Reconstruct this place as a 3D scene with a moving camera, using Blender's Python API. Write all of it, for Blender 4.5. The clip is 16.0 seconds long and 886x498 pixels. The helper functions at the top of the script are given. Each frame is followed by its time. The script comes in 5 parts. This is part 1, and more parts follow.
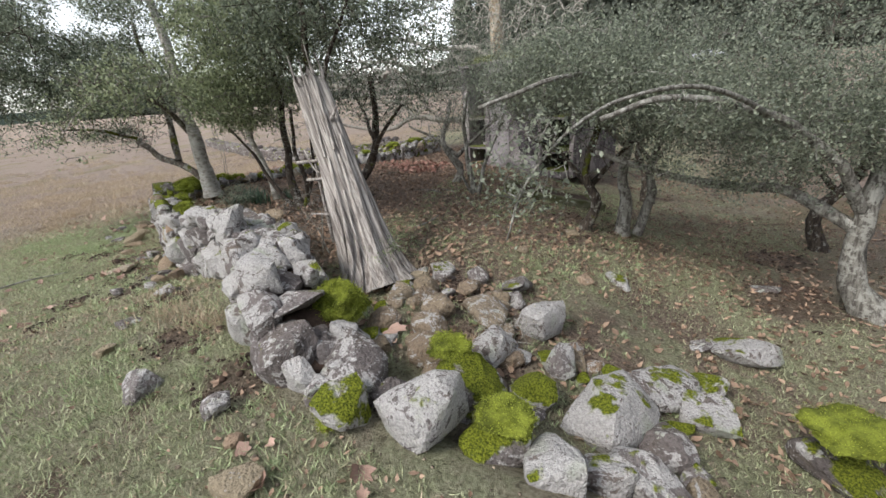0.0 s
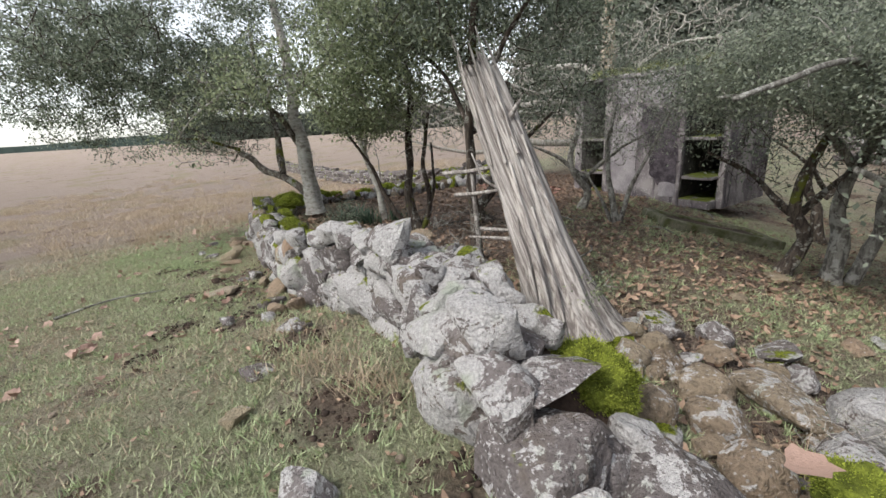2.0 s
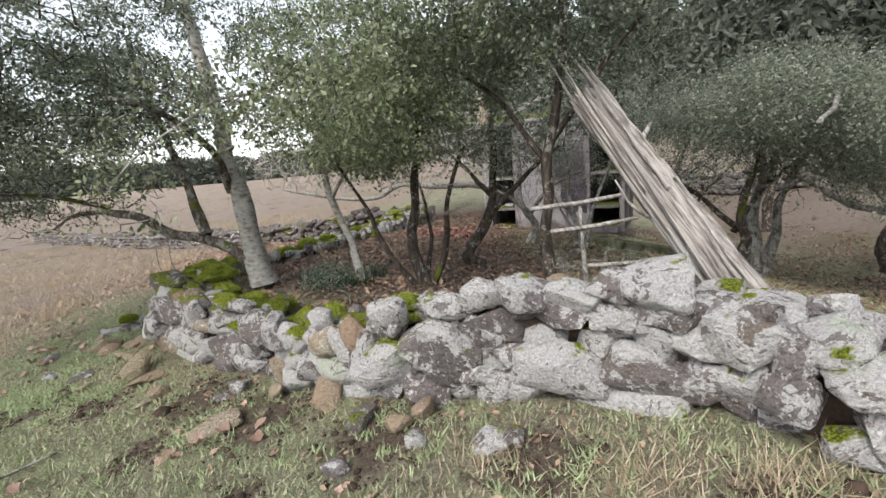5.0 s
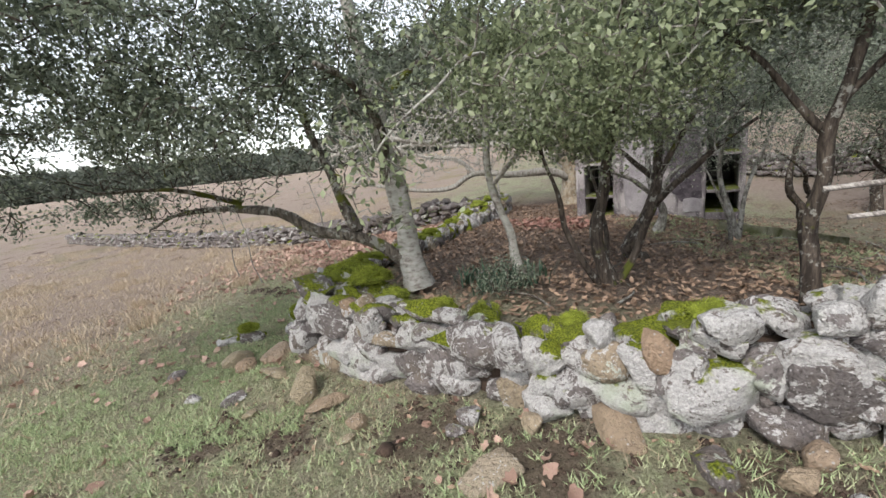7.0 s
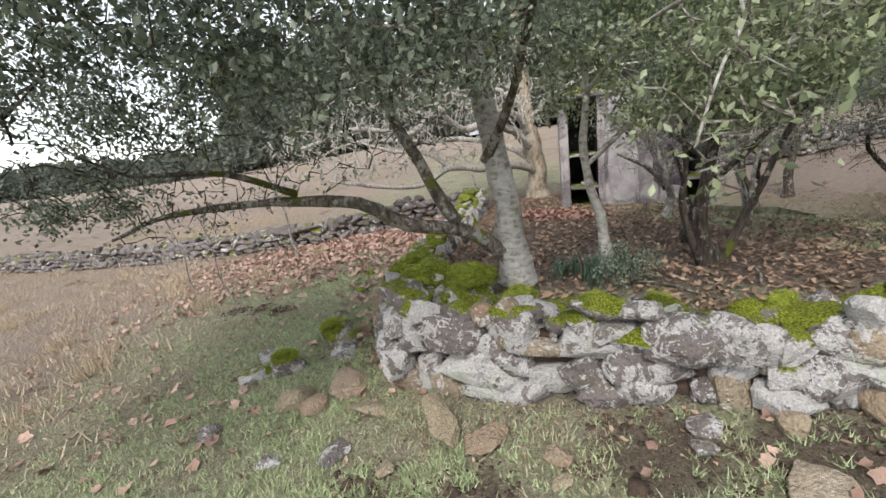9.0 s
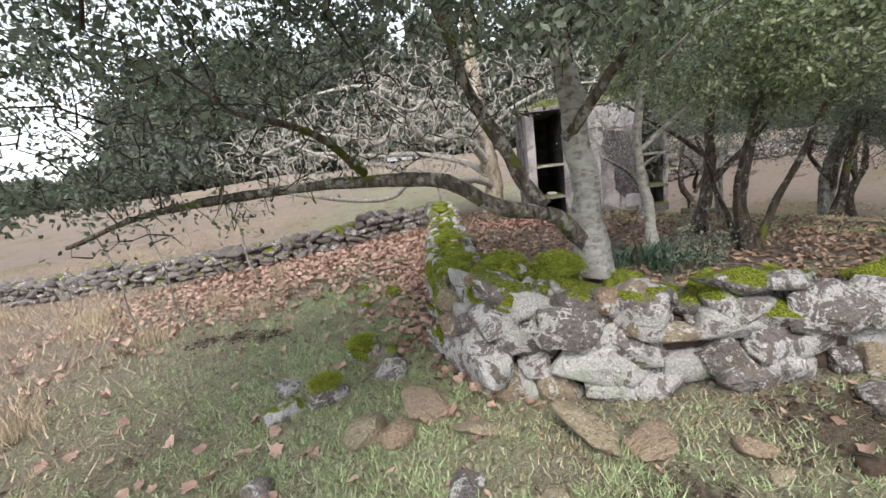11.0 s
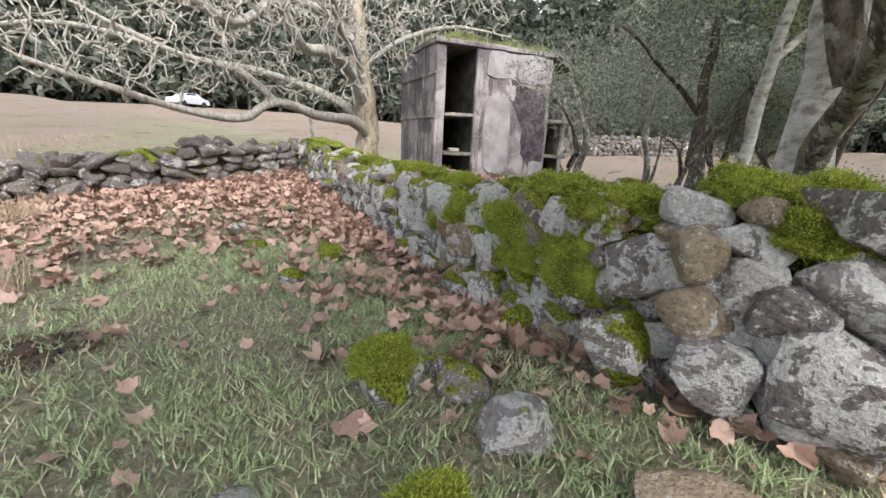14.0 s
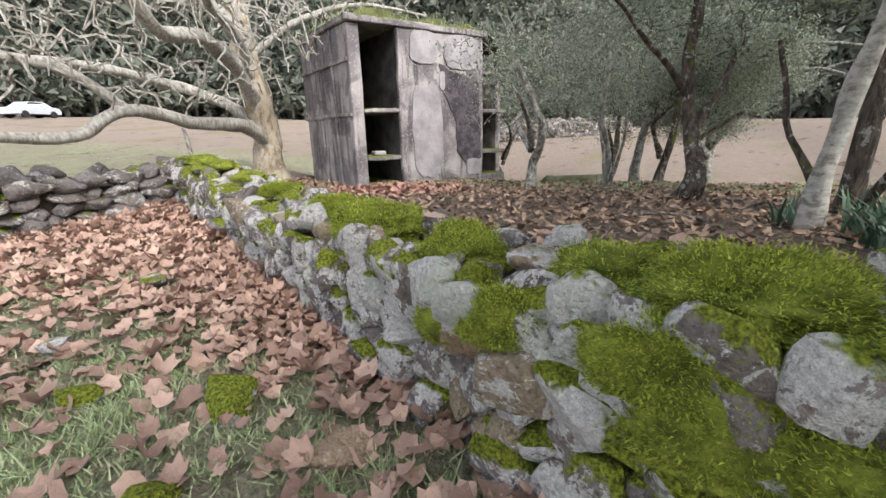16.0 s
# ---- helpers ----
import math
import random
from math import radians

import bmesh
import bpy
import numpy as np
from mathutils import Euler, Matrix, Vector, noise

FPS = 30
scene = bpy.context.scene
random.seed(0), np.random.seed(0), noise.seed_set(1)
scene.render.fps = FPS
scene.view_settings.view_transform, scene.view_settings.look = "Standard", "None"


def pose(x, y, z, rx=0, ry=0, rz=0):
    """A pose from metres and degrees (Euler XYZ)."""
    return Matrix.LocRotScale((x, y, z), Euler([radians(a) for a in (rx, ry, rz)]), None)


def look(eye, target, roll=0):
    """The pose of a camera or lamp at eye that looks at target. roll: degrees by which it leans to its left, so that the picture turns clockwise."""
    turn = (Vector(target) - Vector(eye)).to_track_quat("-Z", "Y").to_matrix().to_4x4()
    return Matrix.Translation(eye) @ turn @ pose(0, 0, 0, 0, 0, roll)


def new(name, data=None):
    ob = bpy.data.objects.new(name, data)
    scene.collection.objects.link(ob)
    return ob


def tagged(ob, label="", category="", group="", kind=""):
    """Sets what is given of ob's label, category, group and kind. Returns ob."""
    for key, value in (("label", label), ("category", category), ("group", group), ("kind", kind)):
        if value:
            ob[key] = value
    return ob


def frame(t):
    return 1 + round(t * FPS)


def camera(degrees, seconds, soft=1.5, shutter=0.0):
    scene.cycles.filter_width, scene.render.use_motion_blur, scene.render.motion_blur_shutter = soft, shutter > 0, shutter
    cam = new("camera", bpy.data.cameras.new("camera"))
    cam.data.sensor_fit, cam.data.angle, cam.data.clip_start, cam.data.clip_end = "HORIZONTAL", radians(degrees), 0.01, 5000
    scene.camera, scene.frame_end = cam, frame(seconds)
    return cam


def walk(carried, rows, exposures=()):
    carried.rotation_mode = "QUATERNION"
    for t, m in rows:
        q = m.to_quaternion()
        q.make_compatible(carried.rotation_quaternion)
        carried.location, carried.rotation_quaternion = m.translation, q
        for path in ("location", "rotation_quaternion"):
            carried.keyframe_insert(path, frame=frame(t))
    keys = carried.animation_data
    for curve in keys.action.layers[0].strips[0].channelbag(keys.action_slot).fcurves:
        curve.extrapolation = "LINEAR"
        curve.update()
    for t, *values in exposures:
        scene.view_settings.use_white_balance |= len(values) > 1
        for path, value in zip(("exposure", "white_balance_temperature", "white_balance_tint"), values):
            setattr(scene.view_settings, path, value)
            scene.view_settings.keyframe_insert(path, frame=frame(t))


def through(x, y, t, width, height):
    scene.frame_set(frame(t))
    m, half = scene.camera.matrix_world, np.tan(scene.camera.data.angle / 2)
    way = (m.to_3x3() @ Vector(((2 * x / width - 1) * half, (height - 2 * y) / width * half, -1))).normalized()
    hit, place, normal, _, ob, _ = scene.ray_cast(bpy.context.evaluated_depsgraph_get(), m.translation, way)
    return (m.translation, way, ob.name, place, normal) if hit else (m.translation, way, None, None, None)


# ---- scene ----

cam = camera(93.5, 16.0)
PATH = [
    (0, (5.771, -0.94, 2.292), (5.113, 0.814, 1.593), -4.3),
    (0.5, (5.372, -0.581, 2.242), (4.503, 1.081, 1.547), -4.2),
    (1, (4.972, -0.406, 2.189), (4.075, 1.259, 1.537), -3.0),
    (1.5, (4.454, -0.364, 2.087), (3.572, 1.333, 1.502), -4.9),
    (2, (4.069, -0.389, 2.019), (3.199, 1.326, 1.469), -3.3),
    (2.5, (3.567, -0.449, 2.065), (2.77, 1.305, 1.529), -7.5),
    (3, (3.124, -0.474, 2.03), (2.466, 1.349, 1.538), -8.7),
    (3.2, (2.964, -0.501, 2.061), (2.366, 1.345, 1.576), -8.6),
    (5.3, (0.9, -0.101, 2.019), (0.921, 1.865, 1.653), -4.7),
    (5.5, (0.714, -0.041, 2.061), (0.723, 1.927, 1.704), -4.3),
    (6, (0.25, 0.197, 2.105), (0.226, 2.156, 1.705), -4.6),
    (6.5, (-0.251, 0.291, 2.089), (-0.279, 2.25, 1.685), -2.8),
    (7, (-0.778, 0.565, 2.097), (-0.819, 2.52, 1.678), -6.5),
    (7.5, (-1.259, 0.733, 2.018), (-1.306, 2.693, 1.62), -3.0),
    (8, (-1.754, 0.848, 2.009), (-1.735, 2.807, 1.605), -2.8),
    (8.5, (-2.136, 1.181, 1.989), (-2.048, 3.137, 1.584), -6.5),
    (9, (-2.705, 1.48, 2.066), (-2.293, 3.384, 1.612), -7.1),
    (9.5, (-3.049, 1.812, 2.02), (-2.436, 3.651, 1.527), -4.3),
    (10, (-3.246, 1.971, 1.83), (-2.627, 3.831, 1.434), -3.6),
    (10.2, (-3.421, 2.0, 1.821), (-2.8, 3.868, 1.468), -5.5),
    (12.3, (-4.32, 3.625, 1.672), (-3.138, 5.173, 1.216), -1.9),
    (12.5, (-4.368, 3.833, 1.623), (-3.15, 5.347, 1.149), -1.2),
    (13, (-4.444, 4.328, 1.483), (-3.154, 5.78, 1.005), -1.2),
    (13.5, (-4.479, 4.827, 1.325), (-3.019, 6.106, 0.844), -1.6),
    (14, (-4.261, 5.291, 1.103), (-2.713, 6.45, 0.595), 2.6),
    (14.5, (-4.057, 5.665, 1.141), (-2.494, 6.809, 0.641), -0.5),
    (15, (-3.855, 5.937, 1.225), (-2.269, 7.048, 0.724), -8.3),
    (15.5, (-3.544, 6.144, 1.219), (-1.893, 7.144, 0.696), -4.9),
    (16, (-3.239, 6.435, 1.251), (-1.502, 7.262, 0.704), -1.6),
]
walk(cam, [(t, look(eye, target, roll)) for t, eye, target, roll in PATH],
     [(0, 0.99), (3.2, 1.0), (5.3, 1.10), (8, 1.16), (10, 1.22), (12.3, 1.40), (14, 1.62), (16, 1.72)])

# ---- light ----
world = bpy.data.worlds.new("sky")
scene.world = world
world.use_nodes = True
sky = world.node_tree.nodes.new("ShaderNodeTexSky")
sky.sky_type = "NISHITA"
sky.sun_disc = False
sky.sun_elevation = radians(40)
sky.sun_rotation = radians(200)
back = world.node_tree.nodes["Background"]
# a closed, pale cloud cover takes most of the blue out of the sky
cloud = world.node_tree.nodes.new("ShaderNodeHueSaturation")
cloud.inputs["Saturation"].default_value = 0.30
world.node_tree.links.new(sky.outputs[0], cloud.inputs["Color"])
world.node_tree.links.new(cloud.outputs[0], back.inputs[0])
back.inputs[1].default_value = 0.15
sun = new("sun", bpy.data.lights.new("sun", "SUN"))
sun.data.energy = 1.5
sun.data.angle = radians(14)
sun.data.color = (1.0, 0.95, 0.88)
sun.matrix_world = look((0, 0, 30), (14, 22, 0))

# ---- materials ----
def material(name, rough=0.8):
    m = bpy.data.materials.new(name)
    m.use_nodes = True
    t = m.node_tree
    b = t.nodes["Principled BSDF"]
    b.inputs["Roughness"].default_value = rough
    b.inputs["Specular IOR Level"].default_value = 0.25
    return m, t, b


class Net:
    """Short names for shader nodes of one material."""

    def __init__(self, tree):
        self.t = tree
        self.geo = tree.nodes.new("ShaderNodeNewGeometry")
        self.pos = self.geo.outputs["Position"]

    def link(self, a, b):
        self.t.links.new(a, b)

    def put(self, socket, value):
        if hasattr(value, "is_output"):
            self.link(value, socket)
        elif isinstance(value, tuple) and len(value) == 3 and socket.type == "RGBA":
            socket.default_value = (*value, 1)
        else:
            socket.default_value = value

    def noise(self, scale, detail=3.0, rough=0.55, at=None, distort=0.0):
        n = self.t.nodes.new("ShaderNodeTexNoise")
        n.inputs["Scale"].default_value = scale
        n.inputs["Detail"].default_value = detail
        n.inputs["Roughness"].default_value = rough
        n.inputs["Distortion"].default_value = distort
        self.link(self.pos if at is None else at, n.inputs["Vector"])
        return n.outputs["Fac"]

    def cells(self, scale, at=None):
        n = self.t.nodes.new("ShaderNodeTexVoronoi")
        n.inputs["Scale"].default_value = scale
        self.link(self.pos if at is None else at, n.inputs["Vector"])
        return n.outputs["Distance"]

    def step(self, x, lo, hi, a=0.0, b=1.0):
        n = self.t.nodes.new("ShaderNodeMapRange")
        n.interpolation_type = "SMOOTHSTEP"
        for k, v in enumerate((x, lo, hi, a, b)):
            self.put(n.inputs[k], v)
        return n.outputs[0]

    def math(self, kind, a, b=0.0):
        n = self.t.nodes.new("ShaderNodeMath")
        n.operation = kind
        self.put(n.inputs[0], a)
        self.put(n.inputs[1], b)
        return n.outputs[0]

    def mix(self, f, a, b):
        n = self.t.nodes.new("ShaderNodeMix")
        n.data_type = "RGBA"
        self.put(n.inputs[0], f)
        self.put(n.inputs[6], a)
        self.put(n.inputs[7], b)
        return n.outputs[2]

    def ramp(self, f, *stops):
        n = self.t.nodes.new("ShaderNodeValToRGB")
        e = n.color_ramp.elements
        while len(e) < len(stops):
            e.new(0.5)
        for k, (p, c) in zip(e, stops):
            k.position, k.color = p, (*c, 1)
        self.put(n.inputs[0], f)
        return n.outputs[0]

    def stretch(self, sx, sy, sz, at=None):
        n = self.t.nodes.new("ShaderNodeMapping")
        n.inputs["Scale"].default_value = (sx, sy, sz)
        self.link(self.pos if at is None else at, n.inputs[0])
        return n.outputs[0]

    def part(self, vec, k):
        n = self.t.nodes.new("ShaderNodeSeparateXYZ")
        self.link(vec, n.inputs[0])
        return n.outputs[k]

    def random(self):
        return self.t.nodes.new("ShaderNodeObjectInfo").outputs["Random"]

    def island(self):
        return self.geo.outputs["Random Per Island"]

    def bump(self, b, height, strength, distance=0.02):
        n = self.t.nodes.new("ShaderNodeBump")
        n.inputs["Strength"].default_value = strength
        n.inputs["Distance"].default_value = distance
        self.put(n.inputs["Height"], height)
        self.link(n.outputs[0], b.inputs["Normal"])


def stone_material(name, moss, lichen, tan=False, islands=False, warm=False):
    m, t, b = material(name, 0.9)
    n = Net(t)
    r = n.island() if islands else n.random()
    if warm:
        base = n.ramp(r, (0.0, (.30, .25, .165)), (0.4, (.37, .31, .22)), (0.7, (.36, .255, .18)), (1.0, (.38, .33, .25)))
    elif tan:
        base = n.ramp(r, (0.0, (.27, .215, .15)), (0.3, (.34, .275, .195)), (0.55, (.28, .215, .155)), (0.75, (.38, .32, .235)), (0.9, (.31, .21, .145)), (1.0, (.31, .265, .205)))
    else:
        base = n.ramp(r, (0.0, (.15, .132, .13)), (0.2, (.20, .175, .17)), (0.4, (.25, .225, .22)), (0.6, (.165, .145, .143)), (0.75, (.23, .197, .182)), (0.9, (.19, .16, .15)), (1.0, (.28, .25, .235)))
    grain = n.noise(38, 4, .65)
    speck = n.noise(170, 3, .7)
    base = n.mix(n.step(grain, .42, .72, 0, .3 if warm else .6), base, (.06, .05, .045))
    base = n.mix(n.step(n.noise(5, 3), .5, .75, 0, .5), base, (.17, .135, .10))
    # pale crusts of lichen, in patches with ragged edges
    patch = n.math("ADD", n.math("ADD", n.math("MULTIPLY", n.noise(7, 6, .72, distort=.9), .76), n.math("MULTIPLY", n.noise(30, 5, .7), .24)), n.math("MULTIPLY", n.math("SUBTRACT", r, .5), .14))
    crust = n.step(patch, .517 - lichen, .541 - lichen)
    spots = n.step(n.cells(34), .16, .30, .8, 0)
    crust = n.math("MAXIMUM", crust, n.math("MULTIPLY", spots, n.step(n.noise(9, 2), .45, .6)))
    pale = n.mix(n.step(n.noise(60, 5, .75), .3, .7), (.36, .35, .345), (.66, .645, .635))
    pale = n.mix(n.step(speck, .60, .70, 0, .45), pale, (.20, .18, .175))
    pale = n.mix(n.step(n.noise(3.1, 2), .56, .72, 0, .7), pale, (.42, .47, .36))
    base = n.mix(n.math("MULTIPLY", crust, .86), base, pale)
    # moss on faces that look up
    up = n.part(n.geo.outputs["Normal"], 2)
    mm = n.math("ADD", n.math("MULTIPLY", up, .22), n.noise(3.3, 4, .65))
    mm = n.math("ADD", mm, n.math("MULTIPLY", r, .10))
    green = n.step(mm, .84 - moss, .92 - moss)
    mosscol = n.mix(n.step(n.noise(75, 3), .3, .7), (.06, .078, .006), (.29, .33, .03))
    base = n.mix(green, base, mosscol)
    base = n.mix(n.step(speck, .55, .7, 0, .25), base, (.04, .035, .03))
    n.put(b.inputs["Base Color"], base)
    rough = n.math("ADD", n.math("MULTIPLY", grain, 1.4), n.math("MULTIPLY", n.noise(9, 6, .65), 2.0))
    n.bump(b, n.math("ADD", rough, n.math("MULTIPLY", green, n.noise(120, 2))), 1.0, .032)
    return m


STONE = stone_material("lichen_stone", .03, .035)
STONE_WHITE = stone_material("white_stone", -.01, .07)
STONE_MOSSY = stone_material("mossy_stone", .25, .04)
STONE_TAN = stone_material("tan_stone", -.10, -.03, True)
STONE_BUFF = stone_material("buff_stone", -.14, -.16, warm=True)
STONE_FAR = stone_material("far_stone", .06, -.05, islands=True)


def plain_material(name, dark, light, scale, rough=.85, grain=60, bump=.4, islands=False):
    m, t, b = material(name, rough)
    n = Net(t)
    c = n.mix(n.step(n.noise(scale, 4, .6), .3, .7), dark, light)
    c = n.mix(n.step(n.noise(grain, 3), .35, .75, 0, .5), c, tuple(v * .5 for v in dark))
    if islands:
        c = n.mix(n.math("MULTIPLY", n.island(), .6), c, tuple(v * .55 for v in light))
    n.put(b.inputs["Base Color"], c)
    n.bump(b, n.noise(grain, 4, .65), bump, .01)
    return m


MOSS = plain_material("moss", (.075, .09, .012), (.25, .29, .04), 9, .95, 90, .9)
EARTH = plain_material("earth", (.035, .025, .02), (.09, .06, .045), 6, .95, 50, .8)


def leaf_material(name, a, b_, shine=.45, through=.42, blotch=False):
    m, t, b = material(name, shine)
    n = Net(t)
    c = n.mix(n.island(), a, b_)
    if blotch:
        c = n.mix(n.step(n.noise(55, 4, .7), .5, .7, 0, .35), c, tuple(v * .6 for v in a))
        n.bump(b, n.noise(120, 3, .6), .6, .01)
    n.put(b.inputs["Base Color"], c)
    b.inputs["Specular IOR Level"].default_value = .5
    tr = t.nodes.new("ShaderNodeBsdfTranslucent")
    n.put(tr.inputs[0], c)
    mx = t.nodes.new("ShaderNodeMixShader")
    mx.inputs[0].default_value = through
    n.link(b.outputs[0], mx.inputs[1])
    n.link(tr.outputs[0], mx.inputs[2])
    n.link(mx.outputs[0], t.nodes["Material Output"].inputs[0])
    return m


MOSS_TIP = leaf_material("moss_shoot", (.12, .15, .015), (.46, .52, .075), .85, .3, True)
LEAF_DARK = leaf_material("dark_leaf", (.06, .078, .055), (.31, .355, .26))
LEAF_GREEN = leaf_material("green_leaf", (.085, .11, .06), (.37, .42, .25))
LEAF_GREY = leaf_material("grey_leaf", (.105, .125, .095), (.34, .375, .28))
LEAF_FAR = leaf_material("far_leaf", (.085, .10, .082), (.19, .21, .17), .7, .4)
LEAF_DRY = leaf_material("dry_leaf", (.24, .145, .11), (.52, .355, .285), .6, .1, True)
LEAF_BROWN = leaf_material("brown_leaf", (.10, .06, .035), (.40, .275, .195), .7, .05)
GRASS = leaf_material("grass", (.21, .235, .13), (.58, .61, .38), .6, .2)
STRAW = leaf_material("straw", (.30, .23, .15), (.60, .49, .36), .7, .15)
BLADE = leaf_material("blade", (.03, .06, .04), (.07, .12, .07), .5, .15)


def bark_material(name, dark, light, lichen, stretch=(26, 26, 5), moss=0.0, axis_=None):
    m, t, b = material(name, .9)
    n = Net(t)
    at = n.pos
    if axis_:  # the grain runs along a leaning trunk
        turn = t.nodes.new("ShaderNodeMapping")
        turn.inputs["Rotation"].default_value = Vector(axis_).rotation_difference(Vector((0, 0, 1))).to_euler()
        n.link(n.pos, turn.inputs[0])
        at = turn.outputs[0]
    rib = n.noise(1, 4, .65, n.stretch(*stretch, at), .2)
    c = n.mix(n.step(rib, .35, .65), dark, light)
    c = n.mix(n.math("MULTIPLY", n.step(n.noise(11, 5, .7), .56 - lichen, .62 - lichen), .55), c, (.40, .40, .365))
    if moss:
        c = n.mix(n.step(n.noise(4, 3), .72 - moss, .8 - moss), c, (.10, .11, .02))
    n.put(b.inputs["Base Color"], c)
    n.bump(b, rib, .9, .02)
    return m


BARK = bark_material("grey_bark", (.06, .05, .04), (.20, .175, .15), .06, moss=.1)
BARK_PALE = bark_material("pale_bark", (.17, .15, .13), (.42, .40, .37), .1, (9, 9, 22), .06)
BARK_DARK = bark_material("dark_bark", (.028, .022, .018), (.10, .08, .065), .0, moss=.1)
BARK_PLANE = bark_material("plane_bark", (.20, .15, .10), (.40, .34, .26), .04, (10, 10, 4), .05)
BARK_LICHEN = bark_material("lichen_bark", (.075, .068, .06), (.24, .23, .205), .06)
BARK_LIMB = bark_material("mossy_bark", (.045, .037, .03), (.17, .145, .12), .04, moss=.17)
TUFT = leaf_material("fresh_grass", (.19, .25, .12), (.54, .62, .36), .6, .25)
BARK_TWIG = bark_material("pale_twig_bark", (.22, .20, .175), (.46, .435, .39), .05)
DEADWOOD = bark_material("dead_wood", (.15, .13, .12), (.46, .43, .40), -.1, (34, 34, .7), 0.0, (-1.24, .80, 2.16))


SOIL = [(-.35, 2.85, .5), (.65, 2.3, .42), (-1.1, 3.35, .42), (1.6, 1.75, .3), (-3.0, 3.7, .38), (-4.3, 8.3, .2), (-3.95, 8.0, .2), (-4.7, 8.5, .2), (2.56, 1.14, .32), (-.2, 1.9, .22), (8.3, 5.0, .7), (5.2, 6.0, .9), (4.2, 2.9, .5), (3.5, .85, .3), (-2.3, 3.5, .3), (-1.2, 2.6, .2), (.2, 1.4, .2), (8.6, 6.6, .5), (4.9, 1.9, .5)]


def ground_material():
    m, t, b = material("turf", .95)
    n = Net(t)
    x, y = n.part(n.pos, 0), n.part(n.pos, 1)
    fine = n.step(n.noise(30, 6, .8), .28, .72)
    grass = n.mix(fine, (.19, .20, .115), (.60, .60, .40))
    grass = n.mix(n.step(n.noise(1.6, 4), .42, .62), grass, n.mix(fine, (.19, .165, .115), (.56, .50, .38)))
    straw = n.mix(n.noise(14, 5, .7, n.stretch(1, .45, 1)), (.26, .205, .165), (.54, .435, .37))
    straw = n.mix(n.step(n.noise(.35, 4, .6), .5, .68, 0, .65), straw, (.30, .27, .15))
    grass = n.mix(n.step(n.noise(6, 5, .75), .50, .60, 0, .65), grass, n.mix(fine, (.25, .235, .15), (.60, .55, .41)))
    grass = n.mix(n.step(n.noise(9.5, 5, .72), .56, .64, 0, .6), grass, (.07, .06, .04))
    # the meadow dries out away from the wall, towards the north and west
    far = n.math("ADD", n.math("MULTIPLY", x, -.75), n.math("MULTIPLY", y, .35))
    far = n.math("ADD", far, n.math("MULTIPLY", n.math("SUBTRACT", n.noise(.8, 3), .5), 4))
    c = n.mix(n.step(far, 5.6, 9.4), grass, straw)
    c = n.mix(n.step(n.math("ADD", x, n.math("MULTIPLY", n.noise(.5, 3), 3)), 9.5, 12), c, straw)
    # worn and rooted earth
    soil = n.mix(fine, (.08, .055, .045), (.27, .185, .145))
    c = n.mix(n.step(n.noise(1.05, 6, .7), .58, .66, 0, .9), c, soil)
    for px, py, pr in SOIL:
        d = t.nodes.new("ShaderNodeVectorMath")
        d.operation = "DISTANCE"
        flat = n.stretch(1, 1, 0)
        n.link(flat, d.inputs[0])
        d.inputs[1].default_value = (px, py, 0)
        edge = n.math("ADD", d.outputs["Value"], n.math("MULTIPLY", n.math("SUBTRACT", n.noise(3.5, 5, .7), .5), 1.1 * pr + .25))
        c = n.mix(n.step(edge, pr * .55, pr * 1.1, .8, 0), c, soil)
    # inside the yard the floor is leaf mould
    mould = n.mix(n.step(n.noise(22, 6, .8), .3, .7), (.10, .07, .055), (.46, .36, .29))
    a = n.math("ADD", n.math("MULTIPLY", x, .5), n.math("MULTIPLY", y, .9))
    yard = n.math("MULTIPLY", n.step(a, 3.6, 4.6), n.step(x, -1.9, -1.3))
    yard = n.math("MULTIPLY", yard, n.math("MULTIPLY", n.step(n.math("SUBTRACT", n.math("MULTIPLY", x, 2.4), y), -13.5, -12.3), n.step(y, 13, 16, 1, 0)))
    yard = n.math("MULTIPLY", yard, n.step(n.math("ADD", n.noise(.7, 4, .65), n.math("MULTIPLY", n.math("SUBTRACT", 6.5, x), .05)), .44, .56))
    c = n.mix(yard, c, mould)
    n.put(b.inputs["Base Color"], c)
    n.bump(b, n.math("ADD", n.math("MULTIPLY", n.noise(8, 4, .7), 2.2), n.math("ADD", fine, n.noise(90, 3))), 1.0, .05)
    return m


TURF = ground_material()


def concrete_material():
    m, t, b = material("old_concrete", .92)
    n = Net(t)
    c = n.mix(n.step(n.noise(2.2, 4), .35, .65), (.17, .15, .155), (.36, .33, .325))
    runs = n.noise(1, 4, .6, n.stretch(9, 9, .9))
    c = n.mix(n.step(runs, .50, .66, 0, .8), c, (.06, .052, .058))
    c = n.mix(n.step(n.noise(1.3, 3, .6, distort=.8), .51, .57, 0, .65), c, (.10, .085, .095))
    c = n.mix(n.step(n.cells(26), .17, .24, .5, 0), c, (.62, .61, .60))
    up = n.part(n.geo.outputs["Normal"], 2)
    c = n.mix(n.step(n.math("ADD", n.math("MULTIPLY", up, .4), n.noise(5, 4)), .72, .85), c, (.10, .12, .02))
    n.put(b.inputs["Base Color"], c)
    n.bump(b, n.math("ADD", n.noise(45, 5, .7), runs), .5, .02)
    return m


